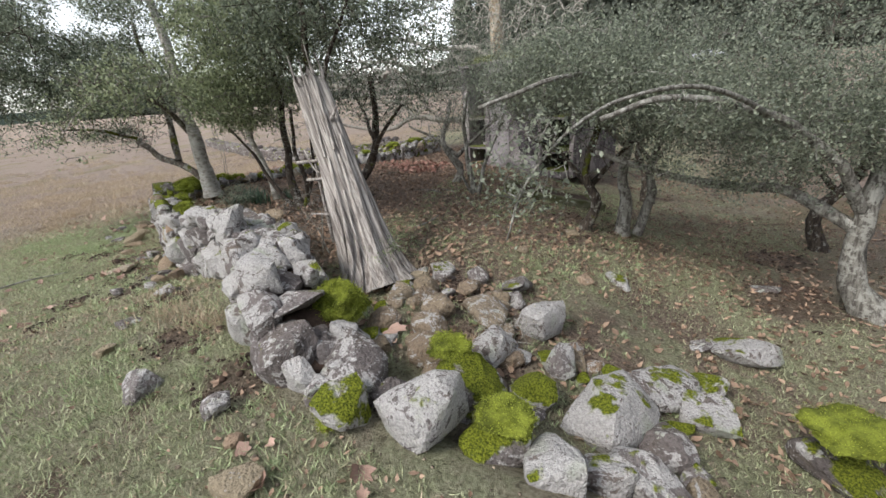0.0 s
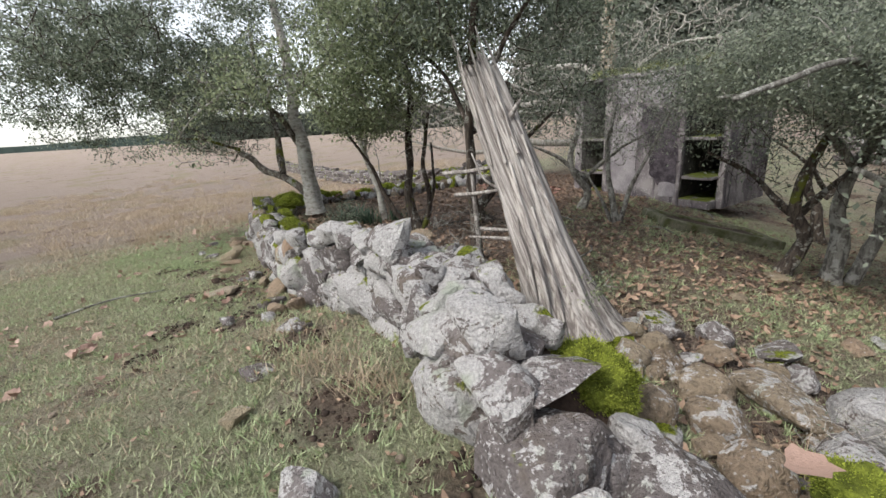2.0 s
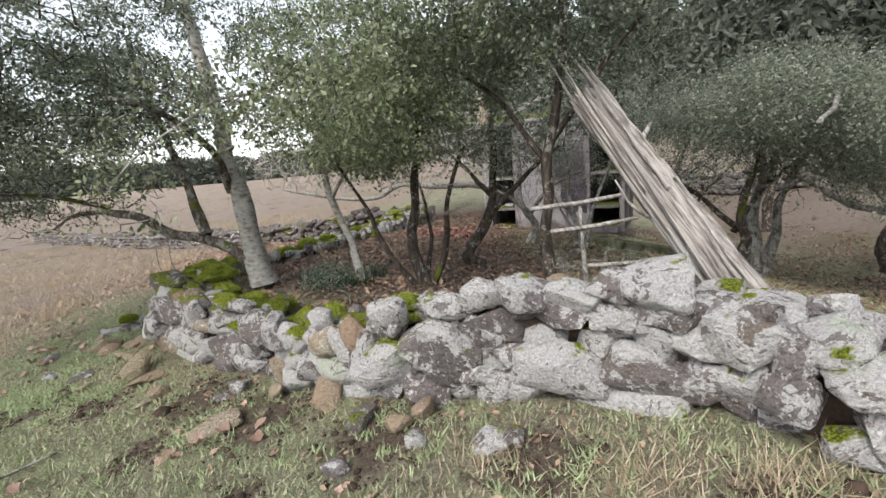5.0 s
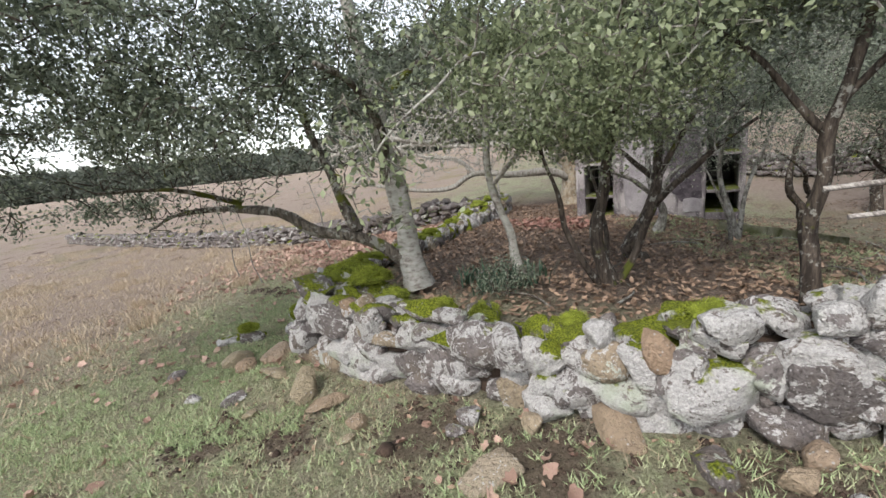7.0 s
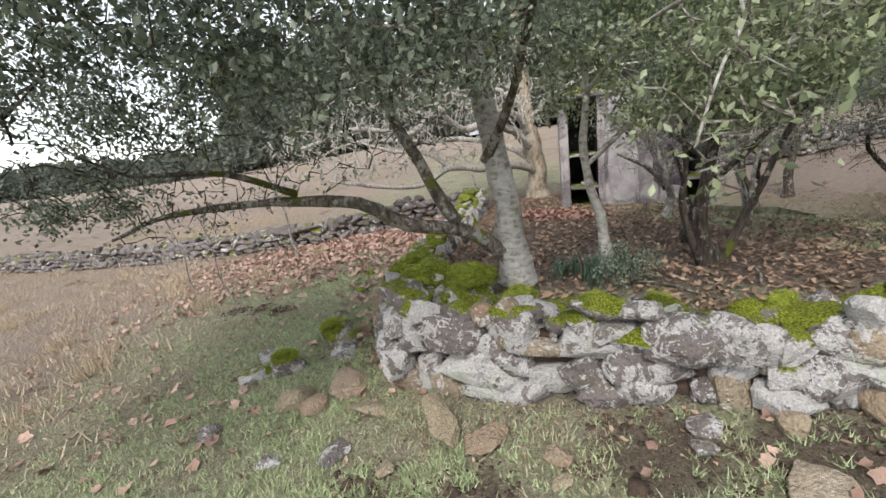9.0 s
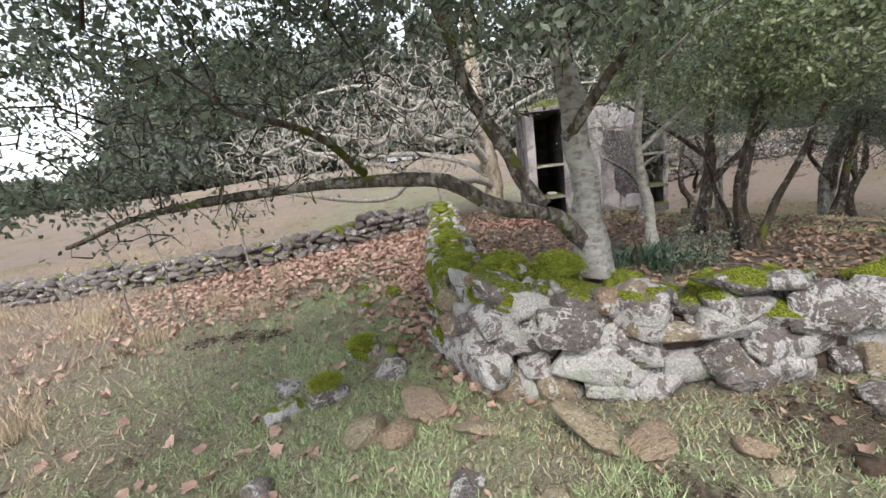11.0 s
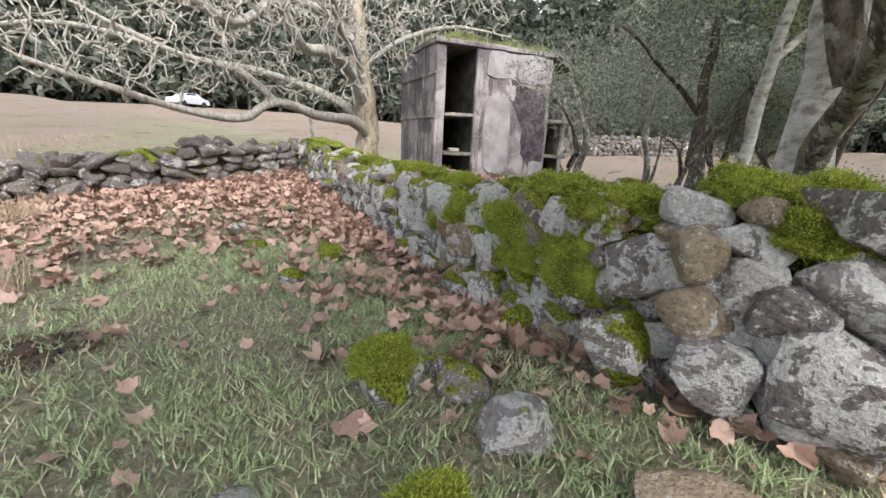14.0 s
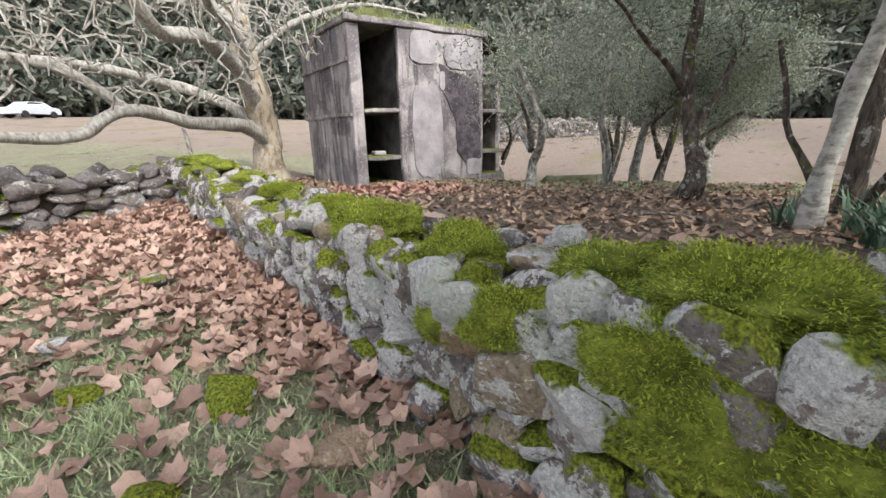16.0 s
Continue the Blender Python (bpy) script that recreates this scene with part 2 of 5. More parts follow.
CONCRETE = concrete_material()
ROOF_MOSS = plain_material("roof_moss", (.03, .035, .01), (.13, .14, .04), 6, .95, 60, .9)
# much darker concrete for the niches' back wall, dividers and upper right side
CONCRETE_DARK = plain_material("dark_concrete", (.03, .028, .03), (.10, .095, .095), 4)
PLASTER = plain_material("plaster_patch", (.24, .22, .235), (.40, .375, .38), 3, .9, 70, .3)
STAIN = plain_material("black_crust", (.04, .034, .04), (.13, .112, .125), 8, .95, 40, .6)
PAINT = plain_material("white_car_paint", (.48, .50, .56), (.58, .60, .66), 2, .35, 200, .02)
GLASSY = plain_material("dark_car_glass", (.03, .035, .04), (.05, .055, .06), 3, .15, 100, 0)
RUBBER = plain_material("rubber", (.02, .02, .02), (.04, .04, .04), 6)
HAZE = plain_material("far_hill", (.05, .07, .06), (.09, .115, .10), .02, 1, .3, 0)

# ---- plan ----
WALL_A = [(4.25, 1.02), (3.68, 1.36), (3.17, 1.73), (2.87, 2.10), (2.32, 2.42), (1.64, 2.70), (.92, 2.95), (.44, 3.20), (.0, 3.50), (-.4, 3.80), (-1.05, 4.20), (-1.55, 4.52), (-1.95, 4.85), (-2.2, 5.1)]
WALL_B = [(-2.2, 5.1), (-2.16, 5.7), (-1.85, 6.6), (-1.2, 8.1), (-.3, 10.0), (.75, 12.3)]
WALL_C = [(.75, 12.3), (-1.2, 12.5), (-4.0, 13.1), (-8.0, 15.2), (-15, 20.0), (-24, 26)]
WALL_D = [(9.5, 17.5), (12.5, 14.5), (17.0, 11.5), (25, 7.5)]
# where the yard ends: the collapsed stretch and the two near walls
EDGE = [(8.5, .2), (6.6, .75), (5.4, .8)] + WALL_A + WALL_B[1:]


def smooth(a, b, x):
    u = min(1, max(0, (x - a) / (b - a)))
    return u * u * (3 - 2 * u)


def side(x, y):
    """Distance from the two near walls; positive inside the yard."""
    best = (1e9, 0)
    line = EDGE
    for (ax, ay), (bx, by) in zip(line, line[1:]):
        dx, dy = bx - ax, by - ay
        u = min(1, max(0, ((x - ax) * dx + (y - ay) * dy) / (dx * dx + dy * dy)))
        d = math.hypot(x - ax - u * dx, y - ay - u * dy)
        if d < best[0]:
            best = (d, d if dx * (y - ay) - dy * (x - ax) < 0 else -d)
    return best[1]


def ground_z(x, y):
    out = .22 + 1.5 * math.tanh(x / 20) + .02 * 120 * math.tanh((y - 4) / 120) + 2.2 * smooth(15, 75, y)
    inn = .60 - .055 * x - .01 * (y - 5)
    w = smooth(-.25, .25, side(x, y)) * smooth(15, 9, x) * smooth(18, 12, y) if abs(x) < 30 and abs(y) < 30 else 0
    near = math.exp(-((x - 2.2) ** 2 + (y - 1.5) ** 2) / 2.6) * .2 * (1 - w)
    drop = .7 * smooth(3.8, 8, x) * smooth(.0, 2.5, y) + .1 * smooth(3.2, 5.5, x) * smooth(2.5, .5, y)
    return out * (1 - w) + inn * w + near - drop + .05 * noise.noise((x * .6, y * .6, 0)) + .025 * noise.noise((x * 2.1, y * 2.1, 3)) + .012 * noise.noise((x * 6, y * 6, 5))


# ---- building helpers ----
def mesh_object(name, verts, faces, mat, parent=None, label="", smooth_shade=False):
    me = bpy.data.meshes.new(name)
    me.from_pydata(verts, [], faces)
    if smooth_shade:
        me.polygons.foreach_set("use_smooth", [True] * len(me.polygons))
    for one in mat if isinstance(mat, (list, tuple)) else [mat]:
        me.materials.append(one)
    me.update()
    ob = new(name, me)
    if parent is not None:
        ob.parent = parent
        ob.matrix_parent_inverse = parent.matrix_world.inverted()
    if label:
        ob["label"] = label
    return ob


def part(name, bm, mat, parent, label="", smooth_shade=False):
    """Links a bmesh as one mesh object under a thing or a part."""
    me = bpy.data.meshes.new(name)
    bm.to_mesh(me)
    bm.free()
    if smooth_shade:
        me.polygons.foreach_set("use_smooth", [True] * len(me.polygons))
    me.materials.append(mat)
    ob = new(name, me)
    if parent is not None:
        ob.parent = parent
        ob.matrix_parent_inverse = parent.matrix_world.inverted()
    if label:
        ob["label"] = label
    return ob


def thing(name, where, label, category, group="", kind=""):
    ob = new(name)
    ob.empty_display_size = .1
    ob.matrix_world = Matrix.Translation(where)
    return tagged(ob, label, category, group, kind)


def settle():
    bpy.context.view_layer.update()


# ---- ground ----
def axis(lo, hi, step, outer):
    inner = [lo + step * k for k in range(int(round((hi - lo) / step)) + 1)]
    return [-v for v in reversed(outer) if -v < lo] + inner + [v for v in outer if v > hi]


GX = axis(-9, 9.5, .1, [10.2, 11.5, 13, 15, 18, 22, 28, 36, 48, 65, 90, 140, 240, 420, 700])
GY = axis(-2.5, 15.5, .1, [4, 6, 9, 14, 16.2, 17.5, 19.5, 22, 26, 31, 38, 46, 58, 75, 100, 150, 250, 420, 700])
HEIGHT = np.array([[ground_z(x, y) for x in GX] for y in GY])
AX, AY = np.array(GX), np.array(GY)


def low(x, y):
    """Ground heights at arrays of places, on the mesh itself."""
    x, y = np.asarray(x, float), np.asarray(y, float)
    i = np.clip(np.searchsorted(AX, x) - 1, 0, len(AX) - 2)
    j = np.clip(np.searchsorted(AY, y) - 1, 0, len(AY) - 2)
    u = (x - AX[i]) / (AX[i + 1] - AX[i])
    v = (y - AY[j]) / (AY[j + 1] - AY[j])
    return (HEIGHT[j, i] * (1 - u) + HEIGHT[j, i + 1] * u) * (1 - v) + (HEIGHT[j + 1, i] * (1 - u) + HEIGHT[j + 1, i + 1] * u) * v


def zat(x, y):
    return float(low([x], [y])[0])


nx = len(GX)
ground = mesh_object("ground", [(x, y, HEIGHT[j, i]) for j, y in enumerate(GY) for i, x in enumerate(GX)],
                     [(j * nx + i, j * nx + i + 1, (j + 1) * nx + i + 1, (j + 1) * nx + i) for j in range(len(GY) - 1) for i in range(nx - 1)], TURF, smooth_shade=True)
tagged(ground, "sloping rough pasture with bare earth and dry grass", "ground", kind="structure")

# ---- rocks ----
def rock_mesh(seed, cuts=3, soften=2, boxy=.5, count=12):
    r = random.Random(seed)
    bm = bmesh.new()
    for _ in range(count):
        v = Vector((r.gauss(0, 1), r.gauss(0, 1), r.gauss(0, 1))).normalized()
        k = max(abs(c) for c in v)
        v = v * ((1 - boxy) + boxy / k) * r.uniform(.88, 1.0)
        bm.verts.new(v)
    hull = bmesh.ops.convex_hull(bm, input=bm.verts)
    bmesh.ops.delete(bm, geom=[g for g in hull["geom_interior"] if isinstance(g, bmesh.types.BMVert)], context="VERTS")
    bmesh.ops.subdivide_edges(bm, edges=bm.edges, cuts=cuts, use_grid_fill=True)
    bmesh.ops.triangulate(bm, faces=bm.faces)
    for _ in range(soften):
        bmesh.ops.smooth_vert(bm, verts=bm.verts, factor=.5, use_axis_x=True, use_axis_y=True, use_axis_z=True)
    for v in bm.verts:
        p = v.co * 1.7 + Vector((seed * 3.1, 0, 0))
        v.co += v.co.normalized() * (.06 * noise.noise(p) + .06 * noise.noise(p * 2.6) + .045 * noise.noise(p * 6) + .022 * noise.noise(p * 14))
    size = [max(v.co[k] for v in bm.verts) - min(v.co[k] for v in bm.verts) for k in range(3)]
    mid = [(max(v.co[k] for v in bm.verts) + min(v.co[k] for v in bm.verts)) / 2 for k in range(3)]
    for v in bm.verts:
        v.co = Vector([(v.co[k] - mid[k]) / size[k] for k in range(3)])
    me = bpy.data.meshes.new("stone")
    bm.to_mesh(me)
    bm.free()
    me.polygons.foreach_set("use_smooth", [True] * len(me.polygons))
    me.set_sharp_from_angle(angle=radians(30))
    return me


ROCKS = [rock_mesh(k, soften=1, boxy=.85, count=14 + k % 7) for k in range(22)]
ROUND = [rock_mesh(40 + k, soften=2, boxy=.45, count=20) for k in range(5)]
SLABS = [rock_mesh(60 + k, soften=1, boxy=1.0, count=20) for k in range(5)]
ROCKSETS = {}


def rock_with(me, mat):
    key = (me.name, mat.name)
    if key not in ROCKSETS:
        two = me.copy()
        two.materials.clear()
        two.materials.append(mat)
        ROCKSETS[key] = two
    return ROCKSETS[key]


def place_rock(name, me, mat, at, size, turn, parent=None):
    ob = new(name, rock_with(me, mat))
    ob.matrix_world = Matrix.LocRotScale(at, Euler(turn), size)
    if parent is not None:
        ob.parent = parent
        ob.matrix_parent_inverse = parent.matrix_world.inverted()
    return ob


def along(line, s):
    """Place and heading at s metres along a line."""
    for (ax, ay), (bx, by) in zip(line, line[1:]):
        d = math.hypot(bx - ax, by - ay)
        if s <= d or (bx, by) == line[-1]:
            u = s / d
            return ax + (bx - ax) * u, ay + (by - ay) * u, (bx - ax) / d, (by - ay) / d
        s -= d


def length(line):
    return sum(math.dist(a, b) for a, b in zip(line, line[1:]))


def top_of(tops, s, total):
    u = s / total * (len(tops) - 1)
    k = min(int(u), len(tops) - 2)
    return tops[k] + (tops[k + 1] - tops[k]) * (u - k)


def wall_core(name, line, tops, half, label):
    """The earth and rubble heart of a wall, from end to end."""
    total, verts, faces = length(line), [], []
    steps = int(total / .25)
    for k in range(steps + 1):
        s = min(total * k / steps, total - 1e-4)
        x, y, dx, dy = along(line, s)
        top = top_of(tops, s, total)
        for off, z in ((half * .72, None), (half * .6, top - .12), (-half * .6, top - .12), (-half * .72, None)):
            px, py = x - dy * off, y + dx * off
            zz = zat(px, py) - .15 if z is None else z + .03 * noise.noise((px * 5, py * 5, 1))
            verts.append((px, py, zz))
        if k:
            b = 4 * k
            faces += [(b - 4 + j, b - 4 + (j + 1) % 4, b + (j + 1) % 4, b + j) for j in range(4)]
    faces += [(3, 2, 1, 0), (4 * steps, 4 * steps + 1, 4 * steps + 2, 4 * steps + 3)]
    return tagged(mesh_object(name, verts, faces, EARTH), label, "stone wall", kind="structure")


def dry_wall(name, line, tops, half, seed, label, mats, wide, high, most=300, keep=None):
    """A dry stone wall: courses of stones on both faces and a cap on top."""
    r = random.Random(seed)
    wall = wall_core(name, line, tops, half, label)
    total, spots = length(line), []
    for face in (1, -1):
        z_off = 0.0
        while z_off < 1.3:
            h = r.uniform(*high) * (1.15 if z_off == 0 else 1)
            s = r.uniform(0, .15)
            while s < total:
                w = r.uniform(*wide)
                x, y, dx, dy = along(line, min(s + w / 2, total - .01))
                px, py = x - dy * face * (half - .06), y + dx * face * (half - .06)
                z = zat(px - dy * face * .15, py + dx * face * .15) + z_off + h * .42
                lean = 1 - .1 * z_off
                px, py = x + (px - x) * lean, y + (py - y) * lean
                if z + h * .35 < top_of(tops, min(s + w / 2, total), total):
                    spots.append((face, px, py, z, w, h, math.atan2(dy, dx)))
                s += w * .93
            z_off += h * .86
    s = 0
    while s < total:
        for off in (-.62, 0, .62):
            w, h = r.uniform(*wide) * 1.1, r.uniform(*high) * .9
            x, y, dx, dy = along(line, min(s + w / 2 + r.uniform(-.1, .1), total - .01))
            z = top_of(tops, min(s + w / 2, total), total) - .04 + r.uniform(-.05, .05)
            spots.append((2, x - dy * off * half, y + dx * off * half, z, w, h, math.atan2(dy, dx)))
        s += (wide[0] + wide[1]) / 2
    if keep:
        spots = [q for q in spots if all(math.dist(q[1:4], k[:3]) > k[3] for k in keep)]
    spots.sort(key=lambda q: (q[0] == -1, r.random()))
    for n_, (face, px, py, z, w, h, a) in enumerate(spots):
        if n_ >= most and face == -1:
            continue
        deep = w * r.uniform(.7, 1.1)
        grow = r.uniform(.85, 1.3)
        size = (w * 1.16 * grow, deep, h * 1.34 * r.uniform(.85, 1.4)) if face != 2 else (w * 1.1, w * r.uniform(.7, 1.1), h * r.uniform(.8, 1.5))
        turn = (r.gauss(0, .22), r.gauss(0, .26), a + r.gauss(0, .25) + r.choice((0, math.pi)))
        if face != 2:
            px, py = px + math.sin(a) * -face * r.gauss(0, .035), py + math.cos(a) * face * r.gauss(0, .035)
        me = r.choice(ROCKS if r.random() < .75 else SLABS if r.random() < .6 else ROUND)
        mat = mats(px, face, r) if callable(mats) else mats[min(int(r.random() ** 1.4 * len(mats)), len(mats) - 1)]
        place_rock("stone", me, mat, (px, py, z), size, turn, wall)
    return wall


def tufted(name, blades, mat, parent=None, label=""):
    """Blades as one mesh: rows of root x, y, z, lean x, y, height, width, heading."""
    b = np.asarray(blades)
    n_ = len(b)
    cx, sx = np.cos(b[:, 7]) * b[:, 6] / 2, np.sin(b[:, 7]) * b[:, 6] / 2
    v = np.empty((n_, 3, 3))
    v[:, 0] = np.stack([b[:, 0] - cx, b[:, 1] - sx, b[:, 2]], 1)
    v[:, 1] = np.stack([b[:, 0] + cx, b[:, 1] + sx, b[:, 2]], 1)
    v[:, 2] = np.stack([b[:, 0] + b[:, 3], b[:, 1] + b[:, 4], b[:, 2] + b[:, 5]], 1)
    return fast_mesh(name, v.reshape(-1, 3), np.arange(3 * n_).reshape(-1, 3), mat, parent, label)


def fast_mesh(name, verts, faces, mat, parent=None, label="", smooth_shade=False):
    verts, faces = np.ascontiguousarray(verts, dtype=np.float32), np.ascontiguousarray(faces, dtype=np.int32)
    me = bpy.data.meshes.new(name)
    k = faces.shape[1]
    me.vertices.add(len(verts))
    me.vertices.foreach_set("co", verts.ravel())
    me.loops.add(faces.size)
    me.loops.foreach_set("vertex_index", faces.ravel())
    me.polygons.add(len(faces))
    me.polygons.foreach_set("loop_start", np.arange(0, faces.size, k, dtype=np.int32))
    if smooth_shade:
        me.polygons.foreach_set("use_smooth", np.ones(len(faces), dtype=bool))
    me.update(calc_edges=True)
    me.validate()
    me.materials.append(mat)
    ob = new(name, me)
    if parent is not None:
        ob.parent = parent
        ob.matrix_parent_inverse = parent.matrix_world.inverted()
    if label:
        ob["label"] = label
    return ob


def moss_cushion(at, size, seed, label="bright green moss cushion on the wall", thick=12):
    """A lumpy cushion with a fuzz of short shoots."""
    r = np.random.RandomState(seed)
    bm = bmesh.new()
    bmesh.ops.create_icosphere(bm, subdivisions=5 if thick > 8 else 4, radius=.5)
    pts = []
    for v in bm.verts:
        p = v.co * 3.5 + Vector((seed, 0, 0))
        v.co *= 1 + .38 * noise.noise(p * .8) + .20 * noise.noise(p * 2.3) + .12 * noise.noise(p * 5) + .05 * noise.noise(p * 11)
        v.co.z = v.co.z * (1 if v.co.z > 0 else .35)
        v.co = Vector((v.co.x * size[0], v.co.y * size[1], v.co.z * size[2]))
        if v.co.z > -.05 * size[2]:
            pts.append((v.co.copy(), v.normal.copy()))
    me = bpy.data.meshes.new("moss_cushion")
    bm.to_mesh(me)
    bm.free()
    me.polygons.foreach_set("use_smooth", [True] * len(me.polygons))
    me.materials.append(MOSS)
    ob = tagged(new("moss_cushion", me), label, "moss", "moss on the walls")
    ob.matrix_world = Matrix.Translation(at)
    blades = []
    for co, no in pts:
        for _ in range(thick):
            j = r.normal(0, .012, 3)
            d = np.array(no) + r.normal(0, .45, 3)
            d = d / np.linalg.norm(d) * r.uniform(.006, .018)
            p = np.array(co) + j + np.array(at) - np.array(no) * .004
            blades.append((*p, d[0], d[1], d[2], .007, r.uniform(0, 6.28)))
    tufted("moss_fuzz", blades, MOSS_TIP, ob)["kind"] = "stuff"
    return ob


# ---- trees ----
def tube(points, radii, sides, verts, faces, wobble=0.0):
    pts = [Vector(p) for p in points]
    start = len(verts)
    for k, p in enumerate(pts):
        d = (pts[min(k + 1, len(pts) - 1)] - pts[max(k - 1, 0)]).normalized()
        u = d.cross(Vector((.31, .52, .79))).normalized()
        w = d.cross(u)
        for j in range(sides):
            a = 2 * math.pi * j / sides
            rr = radii[k] * (1 + wobble * noise.noise((p.x * 4 + j, p.y * 4, p.z * 3)))
            verts.append(p + (u * math.cos(a) + w * math.sin(a)) * rr)
    for k in range(len(pts) - 1):
        for j in range(sides):
            a, b = start + k * sides + j, start + k * sides + (j + 1) % sides
            faces.append((a, b, b + sides, a + sides))
    tip = start + (len(pts) - 1) * sides
    faces.append(tuple(range(tip, tip + sides)))


def bend(points, step=.12):
    """A smooth line through the given points (Catmull-Rom)."""
    p = [Vector(q) for q in points]
    p = [p[0] * 2 - p[1]] + p + [p[-1] * 2 - p[-2]]
    out = []
    for a, b, c, d in zip(p, p[1:], p[2:], p[3:]):
        n_ = max(2, int((c - b).length / step))
        for k in range(n_):
            u = k / n_
            out.append(.5 * (2 * b + (c - a) * u + (2 * a - 5 * b + 4 * c - d) * u * u + (3 * b - a - 3 * c + d) * u ** 3))
    return out + [p[-2]]


def tree(where, label, limbs, blobs, bark, leaf, seed, leaves=40, leaf_size=.045, spread=.16, twig_bark=None, droop=.0, category="tree", sides=10, group="", twig_r=.010, limb_bark=None):
    """limbs: (name, points, first radius, last radius), the points relative to the foot; blobs: (centre, radii, number of twigs) of the crown."""
    r = np.random.RandomState(seed)
    root = Vector((where[0], where[1], zat(where[0], where[1]) - .03 if len(where) < 3 else where[2]))
    top = thing("tree" if category == "tree" else category.replace(" ", "_"), root, label, category, group)
    settle()
    nodes = []
    for name, pts, r0, r1 in limbs:
        line = bend([root + Vector(p) for p in pts])
        line = [p + Vector((noise.noise(p * 2.2), noise.noise(p * 2.2 + Vector((9, 0, 0))), 0)) * .05 * min(1, k / 4) for k, p in enumerate(line)]
        rad = [r0 + (r1 - r0) * (k / (len(line) - 1)) ** .8 for k in range(len(line))]
        if name == "trunk":
            rad = [q * (1 + .45 * math.exp(-k * .7)) for k, q in enumerate(rad)]
        v, f = [], []
        tube(line, rad, sides, v, f, .4)
        mesh_object(name, v, f, bark if name == "trunk" or limb_bark is None else limb_bark, top, smooth_shade=True)
        skip = len(line) // 2 if name == "trunk" else len(line) // 4
        nodes += [tuple(p) for p in line[skip:]]
    P = np.array(nodes)
    targets = []
    shares = []
    for c, rad, num, *share in blobs:
        shares.append(np.full(num, share[0] if share else 1.0))
        d = r.normal(size=(num, 3))
        d /= np.linalg.norm(d, axis=1)[:, None]
        q = d * (r.uniform(.15, 1, num) ** .45)[:, None] * np.array(rad) + np.array(c) + np.array(root)
        targets.append(q)
    V, F, tips = [], [], []
    if targets:
        T, H = np.concatenate(targets), np.concatenate(shares)
        order = np.argsort([np.min(((P - t_) ** 2).sum(1)) for t_ in T])
        for t_, share in zip(T[order], H[order]):
            d2 = ((P - t_) ** 2).sum(1)
            a = P[np.argmin(d2)]
            far = math.sqrt(d2.min())
            if far < .06:
                continue
            n_ = max(2, int(far / .18) + 1)
            u = np.linspace(0, 1, n_ + 1)[:, None]
            line = a + (t_ - a) * u
            line[1:-1] += r.normal(0, .035, (n_ - 1, 3))
            line[:, 2] += np.sin(u[:, 0] * math.pi) * far * .10
            line[-1, 2] -= droop * far
            base = min(.030, twig_r * .55 + twig_r * .55 * far)
            tube(line, list(np.linspace(base, max(.0025, twig_r * .25), n_ + 1)), 4, V, F)
            P = np.concatenate([P, line[1:]])
            tips.append((line, share))
        mesh_object("branchwork", V, F, twig_bark or bark, top)["kind"] = "stuff"
    if leaf is not None and tips:
        C, D = [], []
        for line, share in tips:
            n_ = r.poisson(leaves * share)
            back_ = np.clip(r.exponential(.35, n_), 0, 1)
            seg = (1 - back_) * (len(line) - 1)
            i = np.minimum(seg.astype(int), len(line) - 2)
            p = line[i] + (line[i + 1] - line[i]) * (seg - i)[:, None] + r.normal(0, spread, (n_, 3)) * np.array((1, 1, .75))
            C.append(p)
        C = np.concatenate(C)
        n_ = len(C)
        d = r.normal(0, 1, (n_, 3))
        d[:, 2] -= .25
        d /= np.linalg.norm(d, axis=1)[:, None]
        s = r.normal(0, 1, (n_, 3))
        s[:, 2] *= .5
        s -= (s * d).sum(1)[:, None] * d
        s /= np.linalg.norm(s, axis=1)[:, None]
        L = leaf_size * r.uniform(.6, 1.35, n_)[:, None]
        up = np.cross(d, s)
        v = np.stack([C, C + d * L * .5 + s * L * .27 + up * L * .08, C + d * L, C + d * L * .5 - s * L * .27 + up * L * .08], 1)
        base = np.arange(n_)[:, None] * 4
        f = np.concatenate([base + np.array([[0, 1, 2]]), base + np.array([[0, 2, 3]])])
        fast_mesh("foliage", v.reshape(-1, 3), f, leaf, top)["kind"] = "stuff"
    return top

# ---- stone walls ----
MOSS_BIG = (3.86, 1.62, .72)
TOP_A = [.56, .86, 1.04, 1.08, 1.12, 1.12, 1.10, 1.04, .92, .82, .74, .70, .70, .72, .76, .82, .88]
TOP_B = [.92, .86, .82, .78, .76, .76, .78, .80, .82, .85, .88, .92, .95]
KINDS = {"W": (STONE_WHITE, ROCKS), "G": (STONE, ROCKS), "M": (STONE_MOSSY, ROCKS), "T": (STONE_TAN, ROUND), "R": (STONE_BUFF, SLABS)}
# stones that mark the outer face of the south wall: place on the face, width, height, kind
MARK_EAST = [(2.01, 2.25, .56, .32, .22, "W"), (2.35, 2.08, .80, .27, .21, "W"), (2.77, 1.79, 1.01, .33, .25, "G"), (2.90, 1.62, .95, .20, .28, "W"), (3.10, 1.41, .92, .36, .30, "W"), (3.27, 1.29, .66, .50, .42, "G"),
             (3.40, 1.30, 1.08, .42, .27, "W"), (3.56, 1.12, .88, .40, .30, "W"), (3.74, 1.00, .60, .50, .42, "G"), (2.65, 1.90, .72, .24, .20, "G"), (2.62, 1.92, .95, .36, .19, "W"), (2.42, 2.04, .68, .60, .28, "G")]
